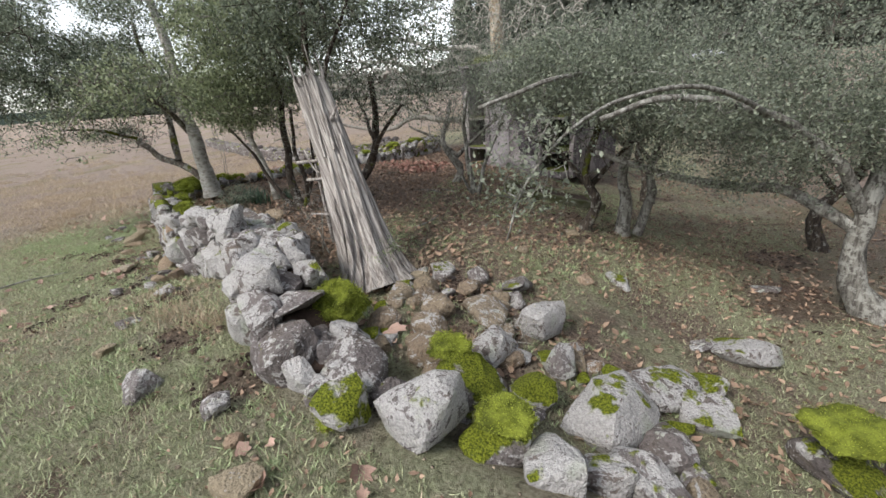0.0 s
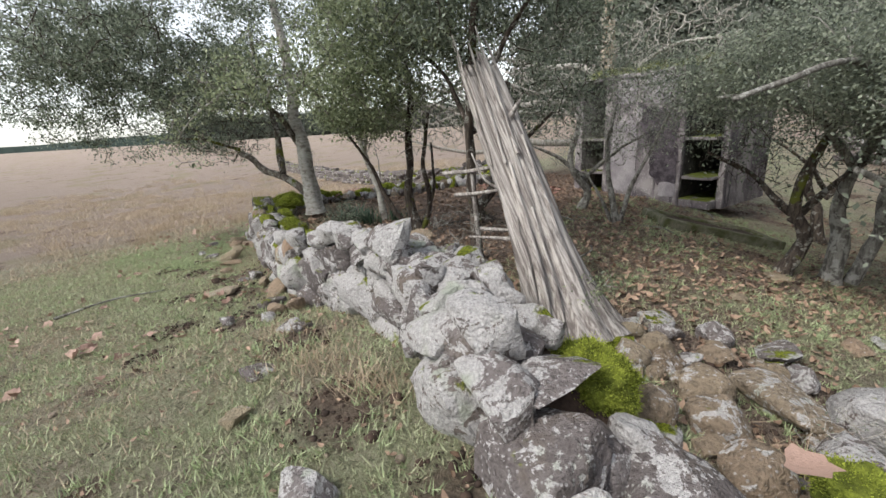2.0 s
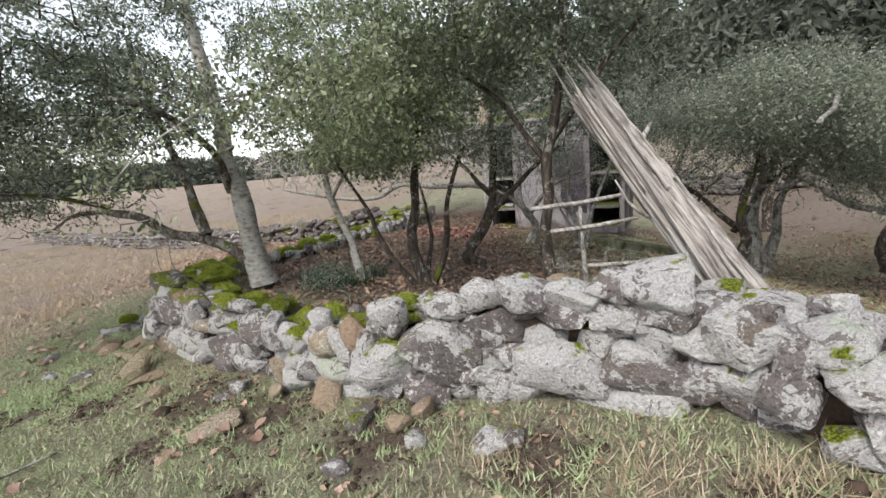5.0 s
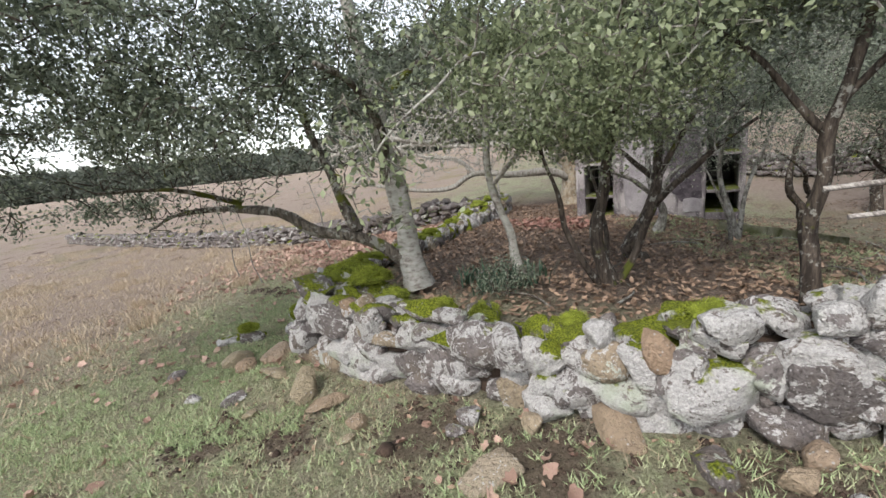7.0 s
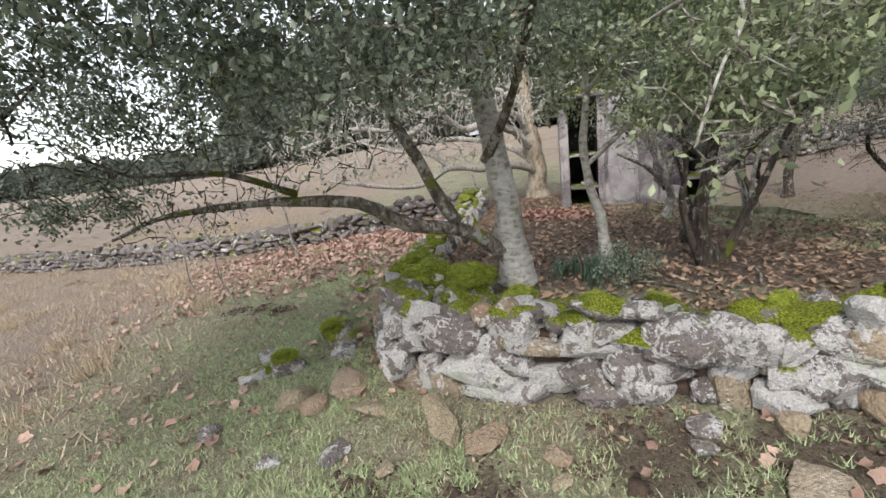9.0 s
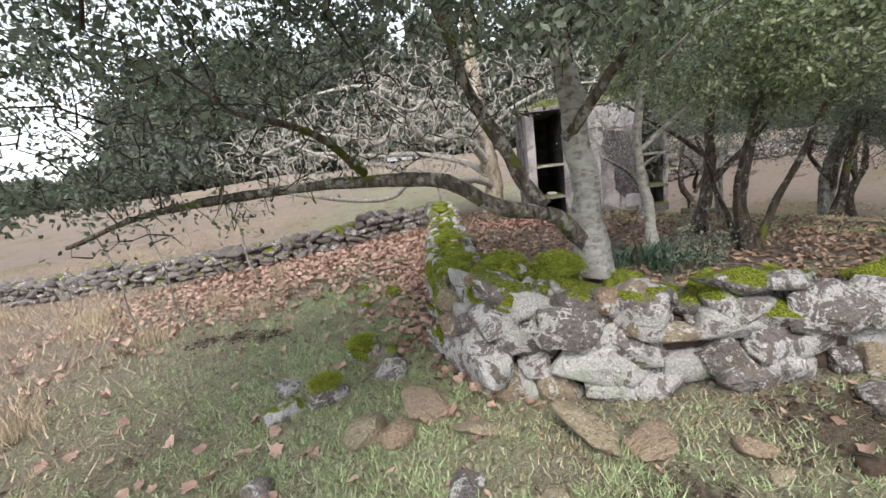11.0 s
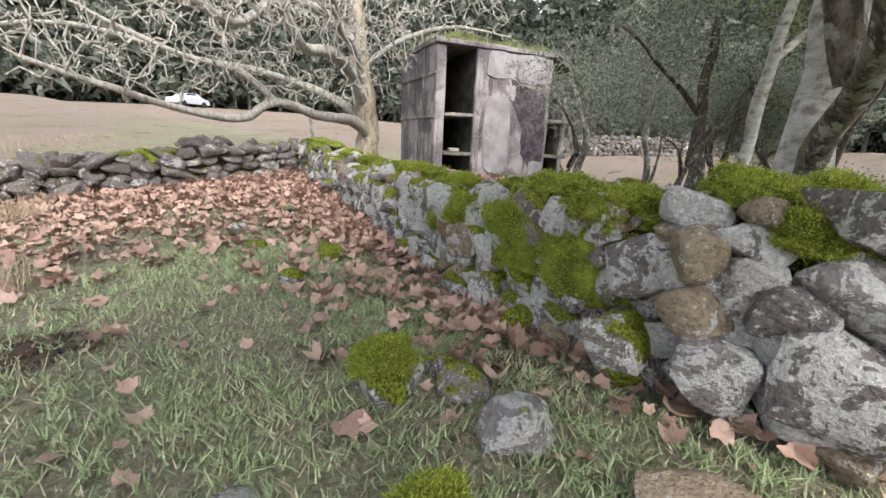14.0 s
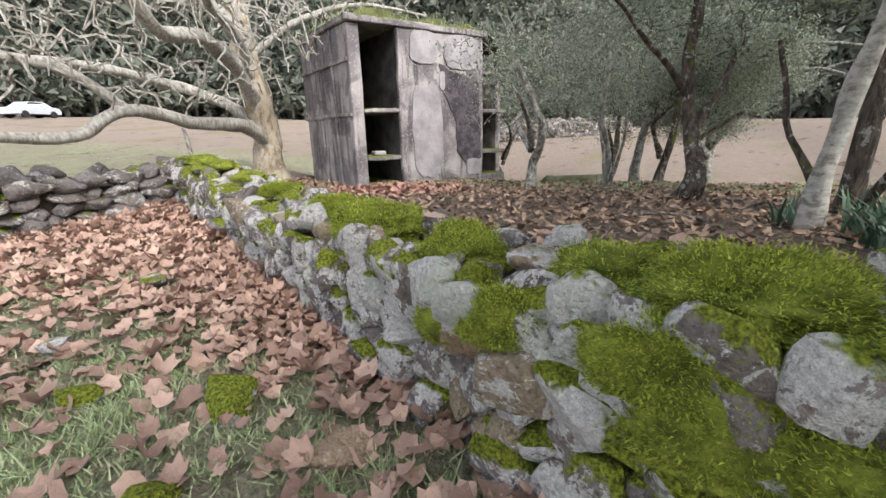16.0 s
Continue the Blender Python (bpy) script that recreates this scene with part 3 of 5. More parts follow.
MARK_MIDDLE = [(1.24, 2.55, 1.06, .26, .17, "W"), (1.45, 2.48, 1.14, .26, .21, "W"), (1.50, 2.46, .93, .41, .22, "G"), (1.23, 2.56, .64, .44, .36, "G"), (1.70, 2.38, 1.16, .32, .23, "W"), (2.01, 2.25, 1.13, .33, .25, "W"),
               (1.83, 2.33, .88, .28, .13, "W"), (1.64, 2.41, .74, .30, .24, "G"), (1.92, 2.28, .69, .56, .33, "G"), (2.20, 2.17, 1.23, .27, .19, "W"), (2.40, 2.06, 1.24, .40, .32, "W"), (2.25, 2.14, 1.02, .31, .20, "G"), (2.52, 1.98, 1.10, .26, .17, "G"), (2.16, 2.18, .86, .30, .20, "G"), (2.25, 2.12, .48, .70, .24, "G")]
MARK_WEST = [(.77, 2.71, 1.00, .28, .20, "W"), (.15, 3.07, .86, .17, .18, "W"), (.20, 3.04, .68, .30, .25, "T"), (.47, 2.88, .80, .18, .24, "R"), (.70, 2.75, .58, .48, .36, "G"), (-.40, 3.46, .66, .36, .28, "W"), (-.12, 3.26, .62, .20, .24, "M"),
             (-.60, 3.61, .64, .47, .34, "W"), (-.77, 3.72, .38, .48, .22, "G"), (-1.16, 3.96, .35, .33, .26, "W"), (-1.36, 4.08, .28, .33, .20, "W"), (-1.63, 4.26, .42, .34, .24, "W"), (-.90, 3.79, .60, .46, .22, "M"), (-1.16, 3.96, .70, .17, .14, "W"), (-1.07, 3.92, .86, .46, .17, "M"), (-.81, 3.76, .84, .25, .12, "W")]
MARK_CORNER = [(-1.94, 4.48, .35, .41, .28, "W"), (-2.18, 4.69, .30, .22, .20, "G"), (-2.40, 4.93, .36, .40, .40, "G"), (-1.96, 4.49, .62, .48, .28, "G"), (-2.21, 4.72, .78, .30, .20, "W"), (-1.76, 4.36, .80, .20, .17, "T"), (-1.62, 4.27, .83, .18, .18, "T"), (-1.63, 4.26, .62, .15, .20, "T"),
               (-2.36, 4.98, .66, .30, .28, "G"), (-2.27, 4.82, .54, .26, .24, "W"), (-2.11, 4.61, .57, .14, .20, "W"), (-1.40, 4.11, .53, .42, .14, "T"), (-2.45, 5.13, .58, .22, .20, "G"), (-2.47, 5.42, .72, .18, .22, "T"), (-2.47, 5.40, .52, .22, .20, "T"), (-2.45, 5.66, .33, .25, .24, "M"), (-2.47, 5.31, .31, .24, .26, "G"), (-2.42, 5.06, .36, .28, .38, "W")]
MARKED = MARK_EAST + MARK_MIDDLE + MARK_WEST + MARK_CORNER


def west_mossy(x, face, r):
    """Stone kinds along the south wall: white in the east, mossy on top towards the corner."""
    if face == 2 and x < 1.1:
        return STONE_MOSSY if r.random() < .75 else STONE
    if face == -1:
        return STONE_MOSSY if x < 1.5 and r.random() < .6 else STONE
    return r.choice((STONE, STONE_WHITE, STONE_WHITE, STONE, STONE_WHITE, STONE_TAN if x < 0 else STONE))


wall_a = dry_wall("wall_south", WALL_A, TOP_A, .29, 3, "low dry stone wall of grey lichened stones, half collapsed", west_mossy, (.15, .36), (.13, .24), 460,
                  keep=[(*MOSS_BIG, .30), (-1.22, 5.15, .85, .24)] + [(x, y, z, max(w, h) * .38) for x, y, z, w, h, _ in MARKED])
for k, (x, y, z, w, h, kind) in enumerate(MARKED):
    mat, pool = KINDS[kind]
    near = min(zip(WALL_A, WALL_A[1:]), key=lambda q: math.dist(((q[0][0] + q[1][0]) / 2, (q[0][1] + q[1][1]) / 2), (x, y)))
    a = math.atan2(near[1][1] - near[0][1], near[1][0] - near[0][0]) if x > -2.3 or y < 4.9 else 1.6
    place_rock("stone", pool[(k * 7) % len(pool)], mat, (x - math.sin(a) * -.07 * -1, y + math.cos(a) * -.07, z), (w * 1.14, max(.20, min(w, h)), h * 1.14),
               (.14 * math.sin(k * 2.1), .12 * math.cos(k * 1.7), a + math.pi * (k % 2) + .14 * math.sin(k * 3.3)), wall_a)
wall_b = dry_wall("wall_west", WALL_B, TOP_B, .30, 7, "dry stone wall thick with moss and lichen, beside fallen leaves", [STONE_WHITE, STONE_MOSSY, STONE_MOSSY, STONE_WHITE, STONE_MOSSY, STONE_WHITE, STONE, STONE_TAN], (.11, .23), (.10, .18), 620)


def joined_wall(name, line, height, half, seed, label, mat, wide, high):
    """A wall too far off to tell its stones apart singly: its stones in one mesh."""
    r = random.Random(seed)
    total = length(line)
    tops = [zat(*along(line, min(total * k / 30, total - .01))[:2]) + height * r.uniform(.75, 1.1) for k in range(31)]
    wall = wall_core(name, line, tops, half, label)
    src = []
    for me in ROCKS[:8]:
        co = np.empty(len(me.vertices) * 3)
        me.vertices.foreach_get("co", co)
        src.append((co.reshape(-1, 3), np.array([list(p.vertices) for p in me.polygons])))
    V, F, base = [], [], 0
    z_off = .0
    while z_off < height * 1.1:
        for off in (-1, 1) if z_off < height * .8 else (-.5, .5):
            s = r.uniform(0, .2)
            while s < total:
                w, h = r.uniform(*wide), r.uniform(*high)
                x, y, dx, dy = along(line, min(s, total - .01))
                if zat(x, y) + z_off < top_of(tops, min(s, total), total):
                    co, fa = src[r.randrange(8)]
                    m3 = np.array(Euler((r.gauss(0, .2), r.gauss(0, .2), math.atan2(dy, dx) + r.gauss(0, .3))).to_matrix())
                    V.append((co * np.array((w * 1.15, w, h * 1.25))) @ m3.T + np.array((x - dy * off * half * .8, y + dx * off * half * .8, zat(x, y) + z_off + h * .4)))
                    F.append(fa + base)
                    base += len(co)
                s += w * .95
        z_off += (high[0] + high[1]) / 2 * .88
    stones = fast_mesh("stones", np.concatenate(V), np.concatenate(F), mat, wall, smooth_shade=True)
    stones["kind"] = "stuff"
    return wall


wall_c = joined_wall("wall_north", WALL_C, .48, .32, 11, "low tumbled dry stone wall of dark stones", STONE_FAR, (.16, .38), (.10, .18))
wall_d = joined_wall("wall_east", WALL_D, .8, .35, 12, "dark dry stone wall behind the yard trees", STONE_FAR, (.22, .45), (.15, .25))


# ---- burial niches ----
def box(bm, lo, hi, bevel=0.0):
    got = bmesh.ops.create_cube(bm, size=1)["verts"]
    for v in got:
        v.co = Vector([lo[k] + (hi[k] - lo[k]) * (v.co[k] + .5) for k in range(3)])
    return got


def slab(name, lo, hi, mat, parent, m, label="", rough_=.012, cuts=5):
    """A cast slab with slightly uneven faces, in the frame m."""
    bm = bmesh.new()
    box(bm, lo, hi)
    bmesh.ops.bevel(bm, geom=bm.edges[:], offset=min(.015, min(hi[k] - lo[k] for k in range(3)) * .3), segments=1, affect="EDGES")
    long_ = [e for e in bm.edges if e.calc_length() > .25]
    bmesh.ops.subdivide_edges(bm, edges=long_, cuts=cuts, use_grid_fill=True)
    for v in bm.verts:
        v.co += Vector((noise.noise(v.co * 3.1), noise.noise(v.co * 3.1 + Vector((5, 0, 0))), noise.noise(v.co * 3.1 + Vector((0, 7, 0))))) * rough_
    bm.transform(m)
    return part(name, bm, mat, parent, label)


def niche_house():
    # local frame: x along the front from its left end, y into the depth, z up
    ax, ay, bx, by = 2.33, 10.57, 4.60, 9.27
    d = math.hypot(bx - ax, by - ay)
    m = Matrix.Translation((ax, ay, .38)) @ Matrix.Rotation(math.atan2(by - ay, bx - ax), 4, "Z")
    h = thing("burial_niches", m.translation, "weathered grey concrete burial niches with open cells and mossy roof", "tomb")
    settle()
    W, D, H = d + .70, 2.2, 2.46
    slab("side_wall", (0, 0, -.15), (.2, D, H), CONCRETE, h, m, "streaked concrete side wall")
    slab("side_wall", (W - .12, .25, -.15), (W, D, 1.75), CONCRETE, h, m, "broken mossy side wall")
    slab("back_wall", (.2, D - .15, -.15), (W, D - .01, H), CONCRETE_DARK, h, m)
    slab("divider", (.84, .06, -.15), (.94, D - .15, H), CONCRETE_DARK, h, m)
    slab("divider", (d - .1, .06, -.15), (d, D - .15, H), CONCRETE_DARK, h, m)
    slab("front_panel", (.83, -.03, -.12), (d, .055, H), CONCRETE, h, m, "cracked grey plaster front panel", .018, 9)
    for z in (.42, 1.17):
        slab("shelf", (.2, -.015, z), (.83, D - .15, z + .07), CONCRETE, h, m)
        slab("shelf", (d + .01, -.01, z), (W - .1, D - .15, z + .07), CONCRETE, h, m, "broken mossy shelf")
    slab("shelf", (d + .01, .3, 1.9), (W - .1, D - .15, 1.97), CONCRETE, h, m)
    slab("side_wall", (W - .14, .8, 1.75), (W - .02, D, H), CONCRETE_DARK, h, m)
    slab("floor_slab", (.2, 0, -.15), (W - .1, D - .15, .03), CONCRETE, h, m)
    slab("cornice", (-.05, -.07, H), (d + .1, D + .05, H + .10), CONCRETE, h, m, "thin concrete roof slab")
    # raised bands cast into the left side
    for z in (1.12, 1.92):
        slab("band", (-.035, .02, z), (.0, D, z + .06), CONCRETE, h, m)
    for y in (.62, 1.3):
        slab("rib", (-.03, y, -.1), (.0, y + .07, H), CONCRETE, h, m)
    # loose plaster skins and dark crusts on the panel
    rr = random.Random(5)
    for x0, z0, w, hh in ((1.05, 1.95, .55, .5), (1.75, 1.9, .75, .55), (1.05, .1, .6, 1.55), (2.2, .05, .35, .3), (1.62, 1.55, .12, .3)):
        bm = bmesh.new()
        ring = []
        for k in range(26):
            a = 2 * math.pi * k / 26
            q = (abs(math.cos(a)) ** 4 + abs(math.sin(a)) ** 4) ** -.25 * (1 + .13 * noise.noise((k * .9, x0 * 7, z0)))
            ring.append((x0 + w / 2 + math.cos(a) * q * w / 2, z0 + hh / 2 + math.sin(a) * q * hh / 2))
        f = bm.faces.new([bm.verts.new((px, -.036, pz)) for px, pz in ring])
        e = bmesh.ops.extrude_face_region(bm, geom=[f])
        bmesh.ops.translate(bm, verts=[g for g in e["geom"] if isinstance(g, bmesh.types.BMVert)], vec=(0, -.014, 0))
        bmesh.ops.recalc_face_normals(bm, faces=bm.faces)
        bm.transform(m)
        part("plaster_skin", bm, PLASTER, h)
    bm = bmesh.new()
    ring = [(1.62, 1.95), (2.5, 1.7), (2.56, .35), (2.2, .28), (1.98, .5), (1.93, 1.1), (1.72, 1.5)]
    pts = []
    for (px, pz), (qx, qz) in zip(ring, ring[1:] + ring[:1]):
        for k in range(8):
            u = k / 8
            x, z = px + (qx - px) * u, pz + (qz - pz) * u
            pts.append((x + .05 * noise.noise((x * 9, z * 9, 4)), z + .05 * noise.noise((x * 9, z * 9, 8))))
    f = bm.faces.new([bm.verts.new((px, -.0425, pz)) for px, pz in pts])
    e = bmesh.ops.extrude_face_region(bm, geom=[f])
    bmesh.ops.translate(bm, verts=[g for g in e["geom"] if isinstance(g, bmesh.types.BMVert)], vec=(0, -.006, 0))
    bmesh.ops.recalc_face_normals(bm, faces=bm.faces)
    bmesh.ops.triangulate(bm, faces=bm.faces)
    bm.transform(m)
    part("dark_crust", bm, STAIN, h, "blackened crust of bare render")
    # turf on the roof
    r = np.random.RandomState(3)
    gx, gy, V, F = 26, 18, [], []
    for j in range(gy + 1):
        for i in range(gx + 1):
            x, y = -.06 + (d + .5) * i / gx, -.05 + (D + .1) * j / gy
            rim = min(1, i / 3, (gx - i) / 3, j / 2, (gy - j) / 2)
            droop = -.32 * max(0, (x - d - .1) / .35)
            V.append(m @ Vector((x, y, H + .085 + droop + .16 * rim * (.55 + .9 * noise.noise((x * 2.5, y * 2.5, 2)) + .6 * (1 - abs(y - 1) / 1.1)))))
    F = [(j * (gx + 1) + i, j * (gx + 1) + i + 1, (j + 1) * (gx + 1) + i + 1, (j + 1) * (gx + 1) + i) for j in range(gy) for i in range(gx)]
    turf = mesh_object("roof_turf", V, F, ROOF_MOSS, h, "moss and grass grown over the roof", True)
    B = []
    for _ in range(2600):
        v = V[r.randint(len(V))]
        edge = r.rand() < .4
        B.append((v.x + r.normal(0, .06), v.y + r.normal(0, .06), v.z - .02, r.normal(0, .06) - .03, r.normal(0, .06) - .03, r.uniform(.03, .16) * (-.8 if edge and r.rand() < .4 else 1), .008, r.uniform(0, 6.28)))
    tufted("roof_grass", B, GRASS, h)["kind"] = "stuff"
    # a few fallen pieces in the cells
    brick = slab("loose_brick", (.45, .25, .49), (.68, .38, .56), PLASTER, None, m)
    tagged(brick, "loose pale brick lying in an open cell", "brick")
    return h, m, d


HOUSE, HOUSE_M, HOUSE_D = niche_house()


# ---- trees ----
oak = tree((-1.22, 5.15, .74), "old evergreen oak with grey lichened trunk in the wall",
           [("trunk", [(0, 0, 0), (-.02, -.01, .5), (-.06, -.01, .95), (-.16, .0, 1.7), (-.30, .1, 2.6), (-.42, .15, 3.5)], .135, .06),
            ("limb", [(-.04, -.02, .24), (-.42, -.08, .58), (-.96, -.11, .74), (-1.36, -.05, .98), (-1.9, .2, 1.05), (-2.28, .52, 1.06), (-2.9, 1.0, 1.04), (-3.5, 1.35, .98), (-4.1, 1.7, .80)], .072, .018),
            ("limb", [(-.55, -.08, .68), (-.75, .1, 1.1), (-.95, .25, 1.7), (-1.15, .3, 2.4), (-1.3, .4, 3.2)], .065, .03),
            ("limb", [(-.2, 0, 1.2), (-.1, -.5, 1.7), (-.2, -1.0, 2.0), (-.4, -1.5, 2.1)], .05, .02),
            ("limb", [(-.3, .05, 1.9), (.3, .3, 2.4), (.9, .6, 2.8)], .05, .02),
            ("limb", [(-1.9, .2, 1.12), (-2.3, -.3, 1.35), (-2.7, -.8, 1.4)], .035, .012)],
           [((-1.6, -.6, 2.4), (1.6, 1.2, .65), 170), ((-2.9, .4, 2.1), (1.3, 1.1, .5), 110), ((-.4, .1, 2.9), (1.5, 1.4, .9), 150), ((-1.3, -1.3, 1.9), (1.1, .5, .45), 70), ((-3.2, 1.6, 2.3), (1.4, 1.2, .8), 80), ((-3.9, .9, 1.25), (.7, .7, .22), 40),
            ((-2.2, .2, 3.3), (1.9, 1.6, .8), 130), ((.6, 1.4, 3.2), (1.4, 1.2, .8), 80), ((-2.0, -1.2, 2.7), (1.4, .8, .8), 100), ((-3.4, -.6, 2.7), (1.2, 1.0, .7), 110), ((-4.6, .9, 2.6), (1.2, 1.2, .8), 70), ((-.3, -.9, 2.1), (.9, .6, .5), 60), ((-3.2, -1.9, 2.75), (1.0, .7, .5), 70), ((-4.6, -.9, 2.7), (1.1, .9, .6), 70),
            ((-2.6, .5, 1.5), (1.6, .9, .6), 260, .06), ((-1.1, 0, 1.8), (1.0, .7, .6), 110, .08), ((-3.2, .8, .95), (.8, .5, .25), 36, .1), ((-3.4, 1.2, 2.1), (1.4, 1.0, .6), 120, .1), ((-1.3, -2.4, 2.75), (1.6, .8, .5), 70, .6), ((-4.0, -1.5, 2.2), (1.5, 1.1, .9), 200), ((-3.6, -1.4, 3.15), (1.9, 1.0, .7), 200), ((-2.0, -1.5, 3.4), (1.6, .9, .6), 120), ((-4.6, -.4, 1.4), (1.0, .8, .5), 70, .4)],
           BARK_PALE, LEAF_DARK, 21, 50, .047, .085, BARK_DARK, .10, limb_bark=BARK_LIMB)

thicket = tree((.03, 5.46), "slender pale-barked evergreen leaning over the wall",
               [("trunk", [(0, 0, 0), (-.1, 0, .55), (-.25, -.05, 1.2), (-.3, -.15, 2.0), (-.25, -.3, 2.8)], .06, .025),
                ("limb", [(-.25, -.05, 1.2), (.2, -.5, 1.7), (.6, -1.1, 1.95), (.8, -1.7, 1.9)], .03, .01),
                ("bough", [(-.3, -.15, 1.9), (-.35, -1.0, 2.25), (-.5, -1.9, 2.2), (-1.0, -2.4, 1.8), (-1.35, -2.55, 1.4)], .022, .006)],
               [((.1, -.5, 2.1), (1.1, .9, .7), 170), ((.7, -1.2, 1.9), (.9, .7, .5), 90), ((.2, -.2, 3.0), (1.2, 1.0, .7), 120), ((-.35, -2.3, 2.05), (.9, .45, .40), 80, .22), ((-1.2, -2.45, 1.55), (.40, .35, .40), 50, .12), ((.35, -2.5, 2.2), (.7, .4, .32), 45, .4)], BARK_PALE, LEAF_GREEN, 22, 58, .048, .09, BARK, .12)
stems = tree((.92, 4.98), "many-stemmed evergreen with dark crooked stems over leaf mould",
             [("trunk", [(0, 0, 0), (-.1, .05, .5), (-.05, 0, 1.1), (.1, -.1, 1.9), (.1, -.2, 2.7)], .08, .03),
              ("stem", [(.08, 0, 0), (.3, -.1, .5), (.35, -.3, 1.1), (.6, -.5, 1.7)], .05, .02),
              ("stem", [(-.1, .02, 0), (-.4, -.1, .5), (-.6, -.2, 1.0), (-.8, -.5, 1.6)], .045, .015),
              ("stem", [(0, .1, 0), (.1, .4, .6), (0, .6, 1.3)], .04, .015)],
             [((.3, -.5, 2.6), (1.4, 1.1, .7), 170), ((-.5, -.5, 1.7), (.6, .5, .35), 40), ((.6, -1.0, 2.9), (1.1, .9, .7), 110), ((.2, -.3, 1.7), (1.0, .8, .6), 150, .10)], BARK_DARK, LEAF_GREEN, 23, 40, .046, .10, BARK_LICHEN, .08)
ivy = tree((1.75, 6.0), "mossy crooked evergreen with spreading dark branches",
           [("trunk", [(0, 0, 0), (-.2, -.05, .25), (.1, 0, .7), (.25, .1, 1.3), (.3, .1, 2.2)], .10, .04),
            ("limb", [(.1, 0, .7), (.6, -.3, 1.3), (1.1, -.5, 1.7)], .05, .02),
            ("limb", [(.2, .1, 1.1), (-.2, .5, 1.6), (-.6, .9, 2.0)], .04, .015)],
           [((.5, -.1, 2.2), (1.4, 1.2, .8), 150), ((1.0, .6, 2.9), (1.2, 1.0, .7), 80)], BARK_DARK, LEAF_DARK, 24, 52, .046, .11, BARK_DARK, .06)
shrub = tree((3.6, 6.9), "bare grey twiggy shrub with lichened stems",
             [("trunk", [(0, 0, 0), (-.1, 0, .5), (-.2, .1, 1.1), (-.1, .1, 1.9)], .06, .02),
              ("stem", [(.05, 0, 0), (.2, .1, .6), (.5, .2, 1.3), (.7, .2, 1.9)], .045, .015),
              ("stem", [(-.05, 0, 0), (-.3, -.2, .6), (-.6, -.2, 1.2)], .035, .012)],
             [((.2, .1, 1.9), (1.2, 1.0, .9), 330), ((.9, .4, 2.6), (1.3, 1.0, .8), 160)], BARK_LICHEN, LEAF_GREY, 25, 26, .03, .12, BARK_LICHEN, .0, "shrub")

# the split dead trunk that leans across the wall, with a living crown above
def dead_trunk():
    foot, head = Vector((3.66, 2.66, .32)), Vector((2.50, 3.62, 2.62))
    top = thing("dead_tree", foot, "pale split dead trunk leaning by the wall, dark crown above", "tree")
    settle()
    r = random.Random(9)
    ax = (head - foot)
    u = ax.cross(Vector((0, 0, 1))).normalized()
    w = ax.cross(u).normalized()
    # one fluted, twisted bole with deep weathered grooves and a ragged, splintered head
    sides, rings, v, f = 96, 46, [], []
    for j in range(rings + 1):
        q = j / rings
        size = .205 * (1 - .34 * q) * (1 + .85 * math.exp(-q * 9))
        for k in range(sides):
            a = 2 * math.pi * k / sides + q * .7
            b = 2 * math.pi * k / sides
            groove = noise.noise((math.cos(b) * 2.6, math.sin(b) * 2.6, q * .9)) + .8 * noise.noise((math.cos(b) * 6.5, math.sin(b) * 6.5, q * 1.6 + 4)) + .5 * noise.noise((math.cos(b) * 15, math.sin(b) * 15, q * 2.5 + 9))
            rad = size * (1 + .34 * groove)
            cut_ = 1 + (.10 * noise.noise((math.cos(b) * 5, math.sin(b) * 5, 3)) - .05 if q > .98 else 0)
            v.append(foot + ax * (q * cut_) + (u * math.cos(a) * 1.2 + w * math.sin(a) * .85) * rad + Vector((0, 0, .03 * math.sin(q * 5))))
        if j:
            o = j * sides
            f += [(o - sides + k, o - sides + (k + 1) % sides, o + (k + 1) % sides, o + k) for k in range(sides)]
    f.append(tuple(range(rings * sides, rings * sides + sides)))
    mesh_object("bole", v, f, DEADWOOD, top, smooth_shade=True)
    for k in range(22):
        a = 2 * math.pi * k / 22 + r.uniform(-.12, .12)
        rad = r.uniform(.18, .225)
        start = r.uniform(-.02, .10) if k % 3 else r.uniform(.45, .7)
        end = start + r.uniform(.35, .75) if k % 3 else r.uniform(.98, 1.12)
        pts, rr = [], []
        for j in range(10):
            q = start + (end - start) * j / 9
            twist = a + q * .7
            out = rad * (1 - .30 * q) * (1 + .85 * math.exp(-max(q, 0) * 9)) * (1 + .05 * math.sin(j * 2 + k))
            pts.append(foot + ax * q + (u * math.cos(twist) * 1.2 + w * math.sin(twist) * .85) * out + Vector((0, 0, .03 * math.sin(q * 5))))
            rr.append((.013 + .012 * r.random()) * (1 - .8 * abs(j / 9 - .4)))
        v, f = [], []
        tube(pts, rr, 6, v, f, .5)
        mesh_object("wood_strand", v, f, DEADWOOD, top, smooth_shade=True)
    for pts, r0 in (([foot + ax * .72, foot + ax * .76 + Vector((.14, -.02, .05)), foot + ax * .78 + Vector((.24, -.03, .12))], .04),
                    ([foot + ax * .5 + w * .1, foot + ax * .55 + Vector((-.28, -.05, -.02)), foot + ax * .6 + Vector((-.36, -.06, .1))], .02),
                    ([foot + ax * .32, foot + ax * .3 + Vector((-.35, .1, .05)), foot + ax * .3 + Vector((-.75, .2, .02))], .03)):
        v, f = [], []
        line = bend(pts, .06)
        tube(line, list(np.linspace(r0, r0 * .3, len(line))), 7, v, f, .3)
        mesh_object("broken_branch", v, f, DEADWOOD, top, smooth_shade=True)
    return top


